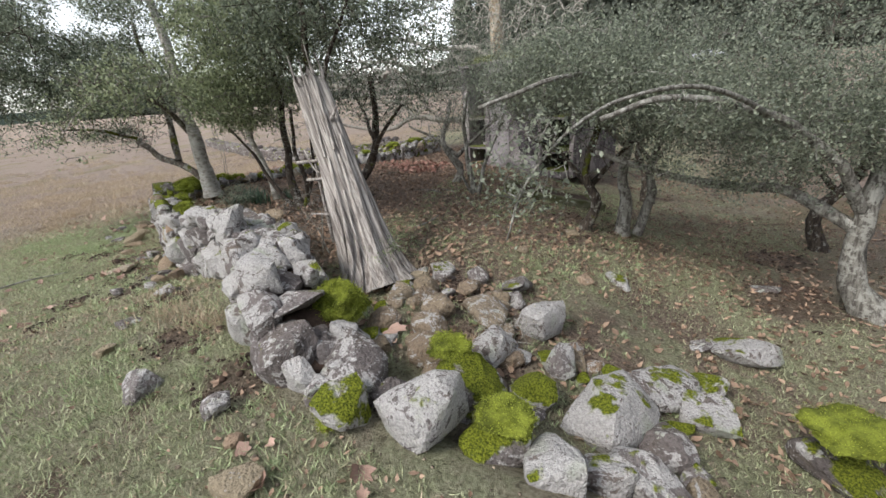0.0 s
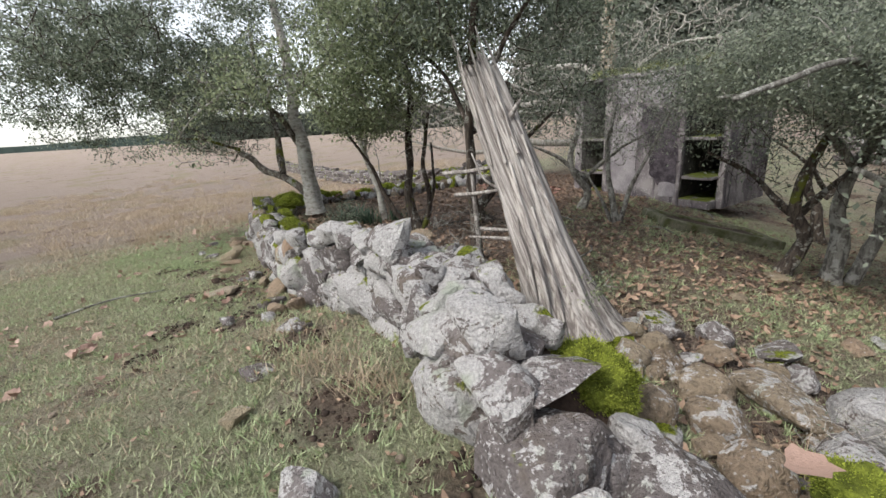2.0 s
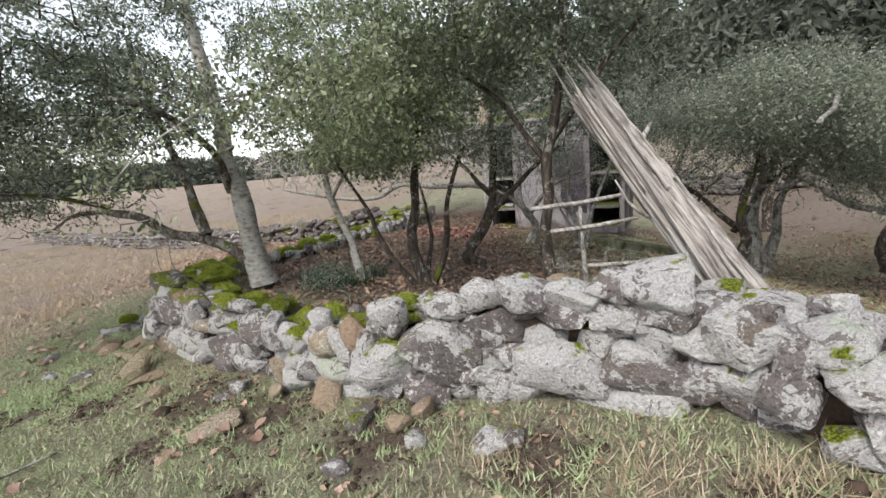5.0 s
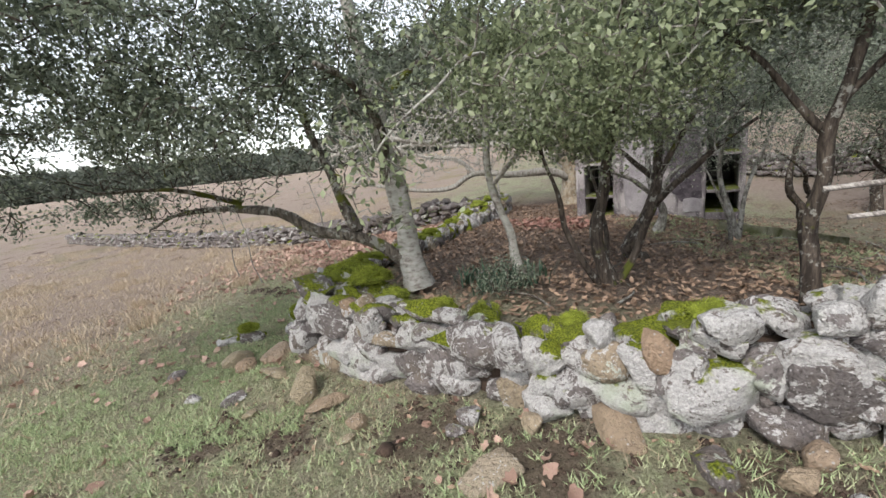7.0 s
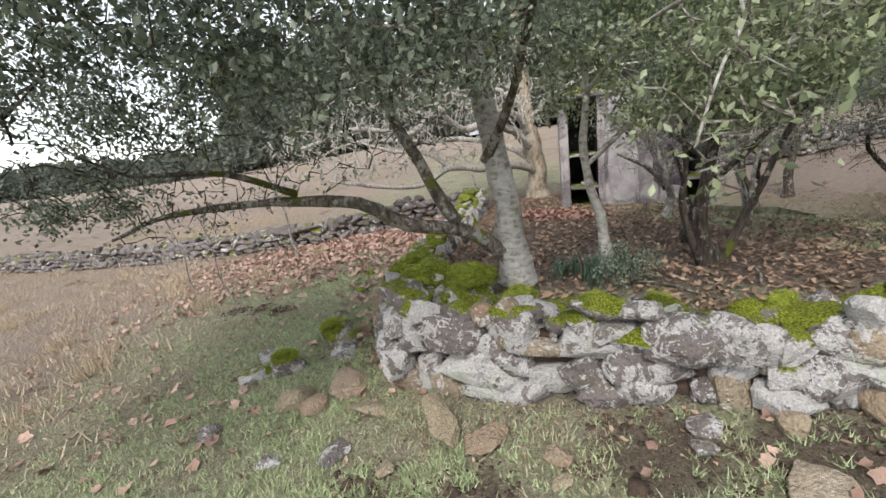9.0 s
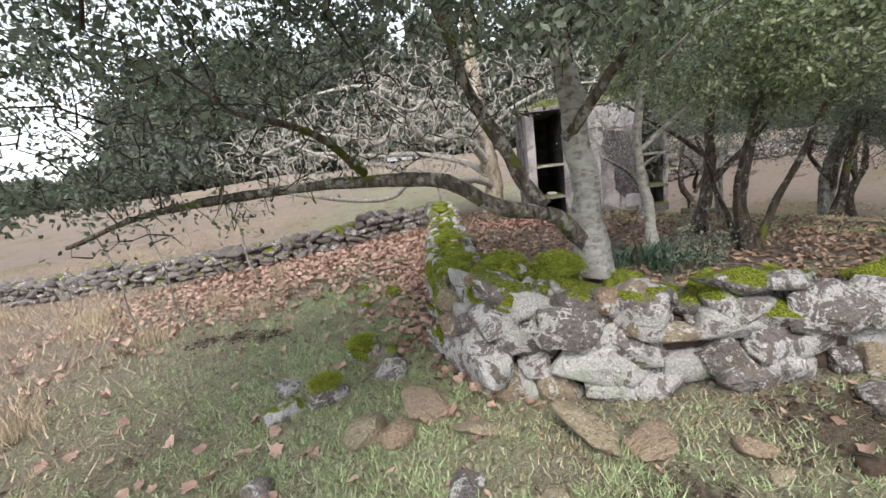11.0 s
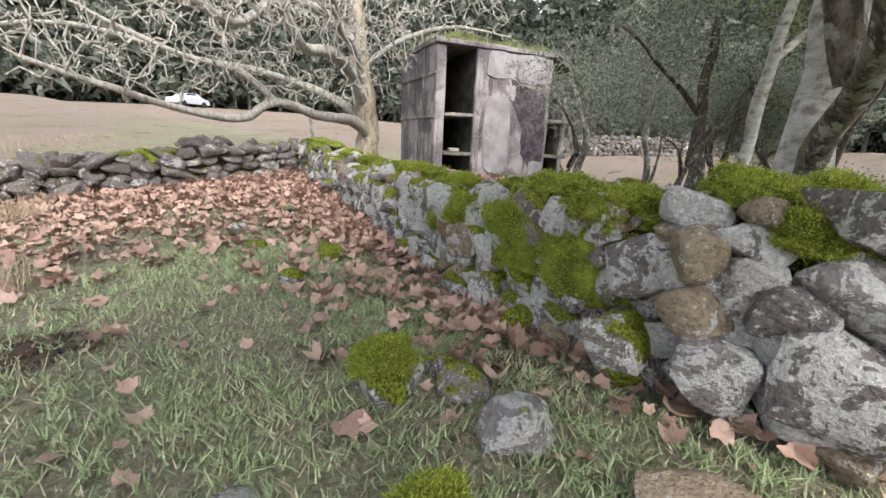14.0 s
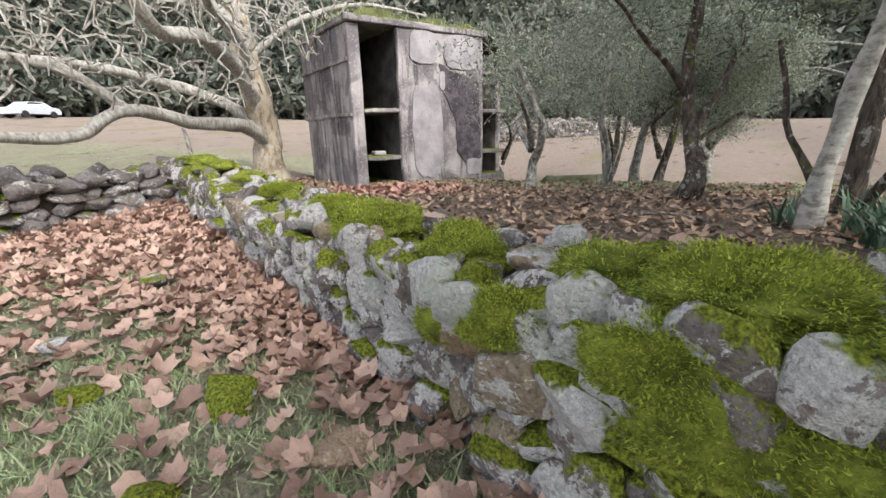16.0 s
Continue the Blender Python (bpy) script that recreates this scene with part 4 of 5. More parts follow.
dead_trunk()
crown = tree((2.30, 4.02), "dark dense evergreen rising behind the dead trunk",
             [("trunk", [(0, 0, 0), (-.05, .0, .8), (0, -.1, 1.7), (.1, -.2, 2.6), (.2, -.2, 3.4)], .07, .03),
              ("limb", [(0, -.1, 1.7), (.5, -.3, 2.4), (.9, -.4, 2.9)], .035, .015),
              ("limb", [(0, 0, 1.5), (-.5, .2, 2.2), (-1.0, .3, 2.6)], .035, .015)],
             [((.0, -.2, 3.0), (1.0, .9, .85), 230), ((-.9, .4, 3.0), (.9, .9, .8), 120), ((.8, .3, 3.0), (.9, .8, .75), 120), ((.1, .2, 3.9), (1.3, 1.1, .7), 110)], BARK_DARK, LEAF_DARK, 26, 58, .044, .10, BARK_DARK, .05)

old = tree((6.3, 6.5), "lichen-covered old tree with stout twisted trunk and hanging grey boughs",
           [("trunk", [(0, 0, 0), (.05, .05, .5), (-.05, 0, 1.0), (.0, -.1, 1.6), (.3, -.3, 2.4)], .11, .05),
            ("stem", [(.25, .1, 0), (.4, .1, .6), (.35, 0, 1.3), (.6, -.2, 2.0)], .09, .04),
            ("limb", [(0, -.1, 1.5), (-.6, -.8, 2.1), (-1.2, -1.4, 2.4), (-1.7, -1.9, 2.4)], .055, .012),
            ("limb", [(.1, -.2, 1.9), (-.4, -1.2, 2.5), (-.9, -2.2, 2.6), (-1.7, -2.9, 2.35)], .05, .02)],
           [((-1.0, -1.3, 2.6), (1.1, 1.0, .5), 120), ((.3, -.6, 2.7), (1.8, 1.5, .8), 150), ((-.9, -.9, 2.7), (1.5, 1.2, .6), 110)], BARK_LICHEN, LEAF_GREY, 27, 100, .040, .13, BARK_LICHEN, .15)
edge_tree = tree((9.1, 4.9), "gnarled lichen-white tree with long low boughs",
                 [("trunk", [(0, 0, 0), (-.3, .1, .5), (-.35, .1, 1.1), (-.3, .1, 1.9)], .16, .08),
                  ("limb", [(-.35, .1, 1.1), (-1.0, .4, 1.5), (-1.7, .5, 1.55), (-2.5, .4, 1.75), (-3.3, .0, 2.1)], .08, .03),
                  ("limb", [(-.35, .1, 1.3), (-.9, -.2, 2.0), (-1.6, -.5, 2.5), (-2.6, -.9, 2.75), (-3.3, -1.2, 2.6)], .07, .025),
                  ("limb", [(-1.6, -.5, 2.5), (-2.5, -1.5, 2.85), (-3.3, -2.3, 2.75), (-3.75, -2.75, 2.35), (-3.9, -2.95, 1.9)], .03, .008)],
                 [((-1.4, .3, 2.2), (1.5, 1.2, .7), 170), ((0, .3, 2.7), (1.4, 1.3, .7), 100), ((-2.6, -.4, 2.7), (.9, .8, .4), 60), ((-3.75, -2.75, 2.4), (.28, .34, .42), 44, .22), ((-2.2, .6, 2.7), (1.4, 1.1, .6), 120), ((-.6, .9, 2.4), (1.4, 1.2, .9), 120)], BARK_LICHEN, LEAF_GREY, 28, 100, .040, .14, BARK_LICHEN, .06)

# yard trees further back
for k, (x, y, h, leafy) in enumerate(((5.7, 6.15, 1.0, 1), (7.0, 9.6, 1.25, 1), (9.4, 7.2, 1.3, 1), (10.5, 11.5, 1.6, 1), (2.9, 7.9, .8, 0))):
    rr = random.Random(70 + k)
    j = lambda a: rr.uniform(-a, a)
    tree((x, y), ("dark crooked evergreen standing in the leafy yard" if leafy else "small bare lichened tree standing in the leafy yard"),
         [("trunk", [(0, 0, 0), (j(.15), j(.15), .5 * h), (j(.25), j(.25), 1.1 * h), (j(.3), j(.3), 2.2 * h)], .09 * h, .035),
          ("limb", [(0, 0, .7 * h), (.5, j(.4), 1.3 * h), (1.0, j(.5), 1.7 * h)], .05, .02),
          ("limb", [(0, 0, .8 * h), (-.5, j(.4), 1.3 * h), (-1.0, j(.5), 1.6 * h)], .05, .02)],
         [((0, 0, 2.3 * h), (1.7 * h, 1.6 * h, .9 * h), 230), ((.2, .1, 1.4 * h), (1.3 * h, 1.3 * h, .5 * h), 110, .15)],
         BARK_DARK if leafy else BARK_LICHEN, LEAF_DARK if leafy else LEAF_GREY, 80 + k, 34 if leafy else 10, .042, .19, BARK_DARK if leafy else BARK_LICHEN, .05, group="yard trees")

plane = tree((3.0, 13.2), "bare plane tree with flaking bark and long drooping pale branches",
             [("trunk", [(0, 0, 0), (0, 0, .9), (-.1, 0, 1.6), (-.2, .05, 2.6), (-.3, .1, 4.2), (-.3, .2, 6.0)], .30, .13),
              ("limb", [(0, 0, .75), (-.7, -.3, 1.05), (-1.8, -.6, 1.1), (-2.9, -.8, 1.25), (-3.6, -1.0, .95), (-4.6, -1.2, 1.0), (-6.2, -1.4, 1.4)], .13, .03),
              ("limb", [(-.1, 0, 1.4), (-.8, -.4, 2.0), (-1.7, -.9, 2.25), (-2.6, -1.2, 2.2), (-3.2, -1.5, 2.7), (-4.0, -1.7, 2.2), (-5.2, -2.0, 2.4), (-6.4, -2.4, 2.1)], .14, .035),
              ("limb", [(-.1, 0, 1.8), (-.9, -.6, 2.5), (-2.0, -1.5, 2.5), (-3.0, -2.4, 2.9), (-3.8, -3.2, 2.6), (-4.6, -3.6, 2.9)], .10, .025),
              ("limb", [(-.15, 0, 2.3), (.6, -.7, 3.0), (1.4, -1.5, 3.3), (2.4, -2.4, 3.2)], .08, .02),
              ("limb", [(-.1, 0, 1.1), (-.6, .6, 1.6), (-1.8, 1.3, 2.0), (-3.2, 1.6, 2.1), (-5.0, 1.5, 2.3), (-6.5, 1.2, 1.9)], .11, .03),
              ("limb", [(-.2, 0, 2.6), (-1.0, .1, 3.2), (-2.2, .0, 3.3), (-3.6, -.2, 3.7), (-5.2, -.3, 3.5)], .11, .03),
              ("limb", [(-2.9, -.8, 1.25), (-3.4, -.6, 1.7), (-4.4, -.3, 1.9), (-5.6, .2, 2.5)], .07, .02)],
             [((-2.6, -1.4, 2.2), (2.4, 1.8, 1.0), 560), ((-1.6, -.4, 3.6), (2.8, 2.2, 1.2), 480), ((1.4, -1.5, 3.6), (1.9, 1.6, .8), 190), ((-5.2, -.8, 2.2), (2.2, 2.4, 1.1), 720), ((-3.2, -2.4, 2.9), (1.8, 1.6, .8), 280)],
             BARK_PLANE, None, 30, 0, .05, .1, BARK_TWIG, .14, sides=12, twig_r=.026, limb_bark=BARK_TWIG)


# ---- loose stones ----
def loose(x, y, w, l, h, mat, shape, label, seed, lift=.0, tilt=(0, 0), turn=None, group="loose stones"):
    r = random.Random(seed)
    pool = {"rock": ROCKS, "round": ROUND, "slab": SLABS}[shape]
    ob = place_rock("rock", r.choice(pool), mat, (x, y, zat(x, y) + h * .28 + lift), (w, l, h), (tilt[0], tilt[1], r.uniform(0, 6.28) if turn is None else turn))
    return tagged(ob, label, "rock", group)


GREY, TAN, MOSSED = "grey stone spotted with white lichen on the grass", "smooth tan stone lying on the grass", "grey stone with a cap of green moss"
# by the corner and along the west side
CORNER_STONES = [
        (-3.0, 5.87, .30, .26, .20, STONE, "round", "white lichened boulder lying in the grass"),
        (-2.95, 5.18, .50, .36, .13, STONE_BUFF, "slab", "flat orange-tan stone lying among leaves"),
        (-2.05, 3.92, .36, .30, .10, STONE_BUFF, "slab", "broad flat buff stone lying on the grass"),
        (-3.45, 5.15, .36, .30, .20, STONE_BUFF, "round", TAN), (-3.28, 4.98, .26, .24, .16, STONE_BUFF, "round", TAN),
        (-2.80, 4.68, .34, .24, .10, STONE_BUFF, "slab", TAN), (-3.58, 5.85, .34, .28, .20, STONE_MOSSY, "rock", MOSSED),
        (-3.06, 6.46, .40, .30, .26, STONE_MOSSY, "rock", MOSSED), (-3.95, 5.95, .34, .26, .14, STONE, "rock", GREY), (-3.85, 6.35, .36, .24, .12, STONE, "slab", GREY),
        (-2.92, 6.15, .22, .22, .14, STONE_MOSSY, "round", MOSSED), (-2.28, 7.33, .26, .16, .10, STONE_BUFF, "round", TAN), (-2.25, 7.92, .26, .20, .14, STONE_MOSSY, "rock", "lichened stone among fallen leaves"),
        (-2.70, 7.75, .20, .16, .12, STONE_MOSSY, "round", MOSSED), (-2.50, 8.55, .18, .15, .10, STONE_MOSSY, "round", MOSSED), (-2.85, 6.35, .20, .18, .10, STONE_MOSSY, "rock", MOSSED),
        (-1.55, 9.6, .25, .2, .12, STONE_MOSSY, "rock", MOSSED), (-2.3, 9.2, .2, .16, .1, STONE, "rock", GREY),
]
FRONT_STONES = [
        (.96, 2.40, .20, .14, .17, STONE_BUFF, "slab", "reddish brick-like stone standing in the grass"), (.80, 2.30, .20, .17, .13, STONE_BUFF, "round", TAN), (.50, 2.50, .30, .18, .12, STONE, "slab", GREY),
        (.92, 2.10, .15, .13, .10, STONE, "round", GREY), (.15, 2.92, .42, .26, .20, STONE_BUFF, "slab", "layered buff stone fallen before the wall"), (-.36, 3.14, .18, .12, .16, STONE_BUFF, "slab", "small pale wedge of stone in the grass"),
        (-.78, 3.36, .20, .18, .16, STONE, "rock", GREY), (1.5, 1.95, .18, .14, .10, STONE, "rock", GREY), (1.35, 1.95, .22, .2, .1, STONE, "rock", GREY), (.45, 2.0, .16, .13, .10, STONE, "rock", GREY),
        (-.70, 2.76, .40, .26, .07, STONE_BUFF, "slab", "pinkish flat stone sunk in the turf"), (-1.67, 3.56, .20, .18, .10, STONE_BUFF, "round", TAN), (-.9, 3.25, .16, .14, .08, STONE, "rock", GREY), (-1.75, 3.4, .14, .12, .06, STONE_BUFF, "slab", TAN),
        (-3.1, 4.3, .26, .2, .07, STONE, "rock", GREY), (-3.6, 4.45, .2, .18, .1, STONE, "rock", GREY), (-2.75, 3.95, .16, .14, .07, STONE_BUFF, "slab", TAN), (-4.2, 5.1, .24, .2, .1, STONE, "rock", GREY),
        (2.82, .63, .38, .26, .15, STONE, "rock", GREY), (4.10, .18, .28, .2, .14, STONE_BUFF, "round", "smooth oval tan stone on bare earth"), (3.6, .56, .18, .16, .16, STONE, "rock", GREY), (3.88, .40, .12, .11, .08, STONE_BUFF, "round", TAN),
        (1.7, 1.3, .3, .24, .06, STONE, "slab", GREY), (2.0, .9, .16, .14, .07, STONE_BUFF, "rock", TAN),
]
YARD_STONES = [
        (7.28, 3.34, .66, .46, .26, STONE, "slab", "large squared grey block lying on bare earth"), (5.74, 4.0, .24, .2, .12, STONE_BUFF, "rock", TAN), (6.17, 4.33, .42, .22, .12, STONE, "slab", GREY), (5.5, 5.6, .3, .2, .1, STONE_BUFF, "slab", TAN),
        (8.1, 5.3, .4, .24, .09, STONE, "slab", GREY), (4.62, 3.20, .26, .24, .22, STONE, "round", "white lichened round stone in the yard"), (5.03, 3.22, .42, .3, .18, STONE, "slab", GREY), (4.0, 2.95, .26, .2, .12, STONE_BUFF, "rock", TAN),
        (6.7, 2.5, .45, .34, .14, STONE, "rock", GREY), (6.9, 3.3, .3, .2, .08, STONE, "slab", GREY), (4.95, 4.3, .16, .14, .08, STONE_BUFF, "round", TAN)]
for k, (x, y, w, l, h, mat, shape, lab) in enumerate(CORNER_STONES + FRONT_STONES + YARD_STONES):
    loose(x, y, w, l, h, mat, shape, lab, 200 + k, tilt=(((k * 37) % 11 - 5) * .04, ((k * 53) % 11 - 5) * .04))
# the slanting flat stone before the wall corner and the square block on its top
tagged(place_rock("rock", SLABS[2], STONE_BUFF, (-2.30, 4.16, .15), (.24, .50, .14), (.34, .1, .15)), "long flat buff stone propped aslant in the grass", "rock", "loose stones")
tagged(place_rock("rock", SLABS[3], STONE_BUFF, (2.08, 3.02, .98), (.28, .20, .24), (0, 0, .2)), "squared pale stone block set on the wall", "rock", "loose stones")
# the collapsed end of the south wall: a spread of rubble
rub = random.Random(77)
HEAP = [(4.26, 1.14, .62, .48, .42, "W"), (5.02, 1.36, .56, .46, .42, "M"), (4.86, .86, .54, .44, .48, "W"), (6.00, 1.58, .70, .52, .42, "G"), (5.38, 2.66, .56, .42, .36, "W"), (4.86, 2.48, .60, .46, .22, "T"), (4.62, 1.62, .34, .28, .26, "T"), (6.42, 2.24, .62, .46, .28, "G"),
        (6.70, 2.05, .42, .34, .24, "G"), (5.32, .98, .46, .38, .34, "M"), (5.66, .84, .44, .34, .28, "W"), (6.15, 1.05, .50, .30, .28, "W"), (7.5, 1.90, .58, .46, .26, "M")]
HEAP_SMALL = [(4.20, 2.68, .28, .22, .22, "T"), (4.45, 2.30, .36, .30, .22, "T"), (4.16, 1.80, .30, .26, .24, "T"), (4.50, 1.98, .34, .28, .22, "T"), (5.05, 1.95, .42, .34, .30, "G"), (4.05, 2.42, .32, .24, .2, "T"), (5.6, 2.1, .34, .28, .24, "G"), (5.45, 1.55, .36, .3, .28, "M"), (6.3, 1.45, .4, .3, .24, "G"), (4.42, .72, .34, .28, .34, "M"), (5.95, .95, .32, .26, .24, "G"), (4.00, 1.22, .36, .3, .34, "G"), (4.62, 1.02, .3, .26, .30, "G")]
for x, y, w, l, h, kind in HEAP + HEAP_SMALL:
    mat, pool = KINDS[kind]
    tagged(place_rock("rock", rub.choice(pool), mat, (x, y, zat(x, y) + h * .32), (w, l, h), (rub.gauss(0, .16), rub.gauss(0, .16), rub.uniform(0, 6.28))), "fallen wall stone blotched with white lichen and moss", "rock", "fallen wall stones")
for k in range(80):
    x, y = rub.uniform(3.9, 6.6), rub.uniform(1.0, 3.2)
    if y - 1.1 < (5.2 - x) * .25 - .2 or (x > 5.4 and y > 2.6):
        continue
    w = rub.uniform(.1, .26)
    tagged(place_rock("rock", rub.choice(ROCKS + ROUND), rub.choice((STONE, STONE_TAN, STONE_TAN, STONE_MOSSY)), (x, y, zat(x, y) + w * .15), (w * 1.2, w, w * .7), (rub.gauss(0, .3), rub.gauss(0, .3), rub.uniform(0, 6.28))),
           "small rubble stone fallen from the wall", "rock", "fallen wall stones")

# ---- moss ----
MOSS_SOUTH = [(3.86, 1.60, .70, .42, .38, .30), (3.84, 1.30, .50, .30, .24, .18), (-.95, 4.28, .74, .24, .14, .14), (.1, 3.6, .74, .20, .12, .14), (.85, 3.12, .92, .22, .12, .14), (-1.42, 4.62, .76, .26, .20, .18), (4.86, 1.45, .58, .26, .22, .13), (5.36, 1.0, .48, .28, .26, .13), (4.36, .72, .50, .18, .18, .16), (7.5, 1.90, .02, .50, .38, .16), (-.55, 4.05, .72, .20, .14, .14)]
MOSS_CORNER = [(-2.05, 5.32, .90, .42, .38, .20), (-1.72, 5.02, .90, .40, .28, .18), (-2.36, 5.12, .80, .20, .24, .18), (-2.26, 5.78, .80, .28, .36, .20), (-2.05, 6.15, .82, .32, .46, .18), (-2.36, 5.68, .52, .10, .20, .30), (-2.24, 6.12, .50, .14, .46, .40), (-2.06, 6.75, .62, .12, .3, .22), (-2.34, 5.45, .62, .12, .24, .34), (-3.08, 6.46, .16, .26, .18, .12), (-3.60, 5.80, .18, .2, .14, .09), (-2.34, 5.86, .46, .12, .38, .42), (-2.22, 6.32, .64, .12, .32, .28)]
MOSS_WEST = [(-1.62, 7.1, .74, .34, .30, .16), (-1.40, 7.7, .76, .36, .44, .18), (-1.15, 8.2, .78, .28, .26, .12), (-.72, 9.1, .80, .26, .24, .10), (-.4, 9.8, .86, .24, .3, .09), (-1.95, 7.0, .54, .10, .30, .28), (-1.64, 7.6, .5, .10, .26, .24), (0, 10.8, .92, .34, .5, .14), (.4, 11.6, .95, .34, .5, .14), (-1.9, 12.6, .62, .8, .4, .24), (-.9, 12.5, .66, .7, .4, .22), (-1.9, 6.5, .80, .24, .3, .14)]
for k, (x, y, z, a, b, c) in enumerate(MOSS_SOUTH + MOSS_CORNER + MOSS_WEST):
    moss_cushion((x, y, z), (a * 1.15, b * 1.15, c * 1.3), 300 + k, thick=12 if k < 2 or 9 < k < 28 else 8)

# ---- ground cover ----
def scatter(n_, x0, x1, y0, y1, seed, test):
    r = np.random.RandomState(seed)
    x, y = r.uniform(x0, x1, n_), r.uniform(y0, y1, n_)
    ok = test(x, y, r)
    return x[ok], y[ok], r


def value(x, y, f, seed):
    """Smooth waves in -1 to 1, to make cover patchy."""
    r = np.random.RandomState(seed)
    s = 0
    for _ in range(6):
        a, k, p = r.uniform(0, 6.28), f * r.uniform(.6, 1.6), r.uniform(0, 6.28)
        s = s + np.sin((x * np.cos(a) + y * np.sin(a)) * k + p)
    return s / 3


def line_side(x, y):
    """Distance inside the yard, on arrays."""
    line = EDGE
    best = np.full(len(x), 1e9)
    out = np.zeros(len(x))
    for (ax, ay), (bx, by) in zip(line, line[1:]):
        dx, dy = bx - ax, by - ay
        u = np.clip(((x - ax) * dx + (y - ay) * dy) / (dx * dx + dy * dy), 0, 1)
        d = np.hypot(x - ax - u * dx, y - ay - u * dy)
        s = np.where(dx * (y - ay) - dy * (x - ax) < 0, d, -d)
        out = np.where(d < best, s, out)
        best = np.minimum(d, best)
    return out


def turfed(x, y):
    """False on the patches of bare earth."""
    ok = np.ones(len(x), bool)
    for px, py, pr in SOIL:
        ok &= np.hypot(x - px, y - py) > pr * (.85 + .25 * value(x, y, 9, 3))
    return ok


def grass_cover(name, n_, area, seed, test, mat, tall, label, lean=.6, wide=.008):
    x, y, r = scatter(n_, *area, seed, lambda x, y, r: test(x, y, r) & turfed(x, y))
    h = r.uniform(.4, 1.2, len(x)) * tall
    b = np.stack([x, y, low(x, y) - .004, r.normal(0, lean, len(x)) * h, r.normal(0, lean, len(x)) * h, h, np.full(len(x), wide), r.uniform(0, 6.28, len(x))], 1)
    return tagged(tufted(name, b, mat), label, "grass", kind="stuff")


def far_of(x, y):
    return -.75 * x + .35 * y + 1.2


grass_cover("short_grass", 330000, (-7.5, 6.5, -.8, 11), 1, lambda x, y, r: (line_side(x, y) < -.36) & (value(x, y, 2.2, 5) + .8 * value(x, y, 7, 6) > r.uniform(-1.5, .6, len(x))) & (far_of(x, y) < r.uniform(5.6, 9, len(x))), GRASS, .055, "short cropped green grass in ragged patches")
grass_cover("dry_grass", 110000, (-7, 6.5, -.8, 9), 2, lambda x, y, r: (line_side(x, y) < -.34) & (value(x, y, 2.2, 5) < r.uniform(-.9, .9, len(x))) & (far_of(x, y) < r.uniform(6, 10, len(x))), STRAW, .05, "dry pale grass among the green", .8)
grass_cover("yard_grass", 170000, (2.6, 11, 1.2, 9), 3, lambda x, y, r: (line_side(x, y) > .4) & (value(x, y, 1.7, 8) > r.uniform(-.5, .9, len(x))), GRASS, .045, "thin green grass in the yard")
grass_cover("meadow_grass", 60000, (-16, 2, 6, 24), 4, lambda x, y, r: (line_side(x, y) < -.8) & (far_of(x, y) > r.uniform(7, 12, len(x))), STRAW, .09, "bleached meadow grass", .6, .010)
grass_cover("pasture_grass", 70000, (-30, -5, -1, 14), 6, lambda x, y, r: (far_of(x, y) > r.uniform(6, 9, len(x))) & (value(x, y, 1.1, 21) > r.uniform(-.8, .8, len(x))), STRAW, .12, "tussocky bleached grass of the open pasture", .7, .016)
# fresh tufts scattered through the cropped turf
r_ = np.random.RandomState(15)
rows = []
for k in range(17000):
    cx, cy = (r_.uniform(-6.5, 6.5), r_.uniform(-.6, 9.5)) if k < 11000 else (r_.uniform(-5.6, -2.2), r_.uniform(3.6, 9))
    if -.75 * cx + .35 * cy > 5.4 + r_.normal(0, .8):
        continue
    sd_ = side(cx, cy)
    if -.36 < sd_ < .45 or (sd_ > 0 and cx < 2.8):
        continue
    if value(np.array([cx]), np.array([cy]), 3.2, 16)[0] < r_.uniform(-1.2, 1.0):
        continue
    big = r_.uniform(.5, 1.2)
    cz = zat(cx, cy)
    for _ in range(13):
        h = r_.uniform(.03, .075) * big
        rows.append((cx + r_.normal(0, .022), cy + r_.normal(0, .022), cz - .004, r_.normal(0, .7) * h, r_.normal(0, .7) * h, h, .0095, r_.uniform(0, 6.28)))
tagged(tufted("grass_tufts", rows, TUFT), "fresh green grass tufts through the cropped turf", "grass", kind="stuff")
# rushes: taller tufts in the meadow
r_ = np.random.RandomState(12)
rows = []
for cx, cy in ((-6.2, 7.4), (-7.5, 9.0), (-5.4, 9.3), (-8.5, 6.6), (-4.6, 10.4), (-9.5, 11), (-6.6, 11.5), (-7.2, 5.4), (-10.5, 8.2), (-4.0, 9.2), (-3.5, 11.3), (-11, 13)):
    for _ in range(220):
        h = r_.uniform(.1, .3)
        x, y = cx + r_.normal(0, .12), cy + r_.normal(0, .12)
        rows.append((x, y, zat(x, y), r_.normal(0, .35) * h, r_.normal(0, .35) * h, h, .008, r_.uniform(0, 6.28)))
for _ in range(260):
    cx, cy = r_.uniform(-32, -6), r_.uniform(0, 22)
    if -.75 * cx + .35 * cy < 7:
        continue
    for _ in range(70):
        h = r_.uniform(.08, .28)
        x, y = cx + r_.normal(0, .16), cy + r_.normal(0, .16)
        rows.append((x, y, zat(x, y), r_.normal(0, .5) * h, r_.normal(0, .5) * h, h, .013, r_.uniform(0, 6.28)))
tagged(tufted("rush_tufts", rows, STRAW), "straw-coloured rush tufts dotted over the meadow", "grass", kind="stuff")
rows = []
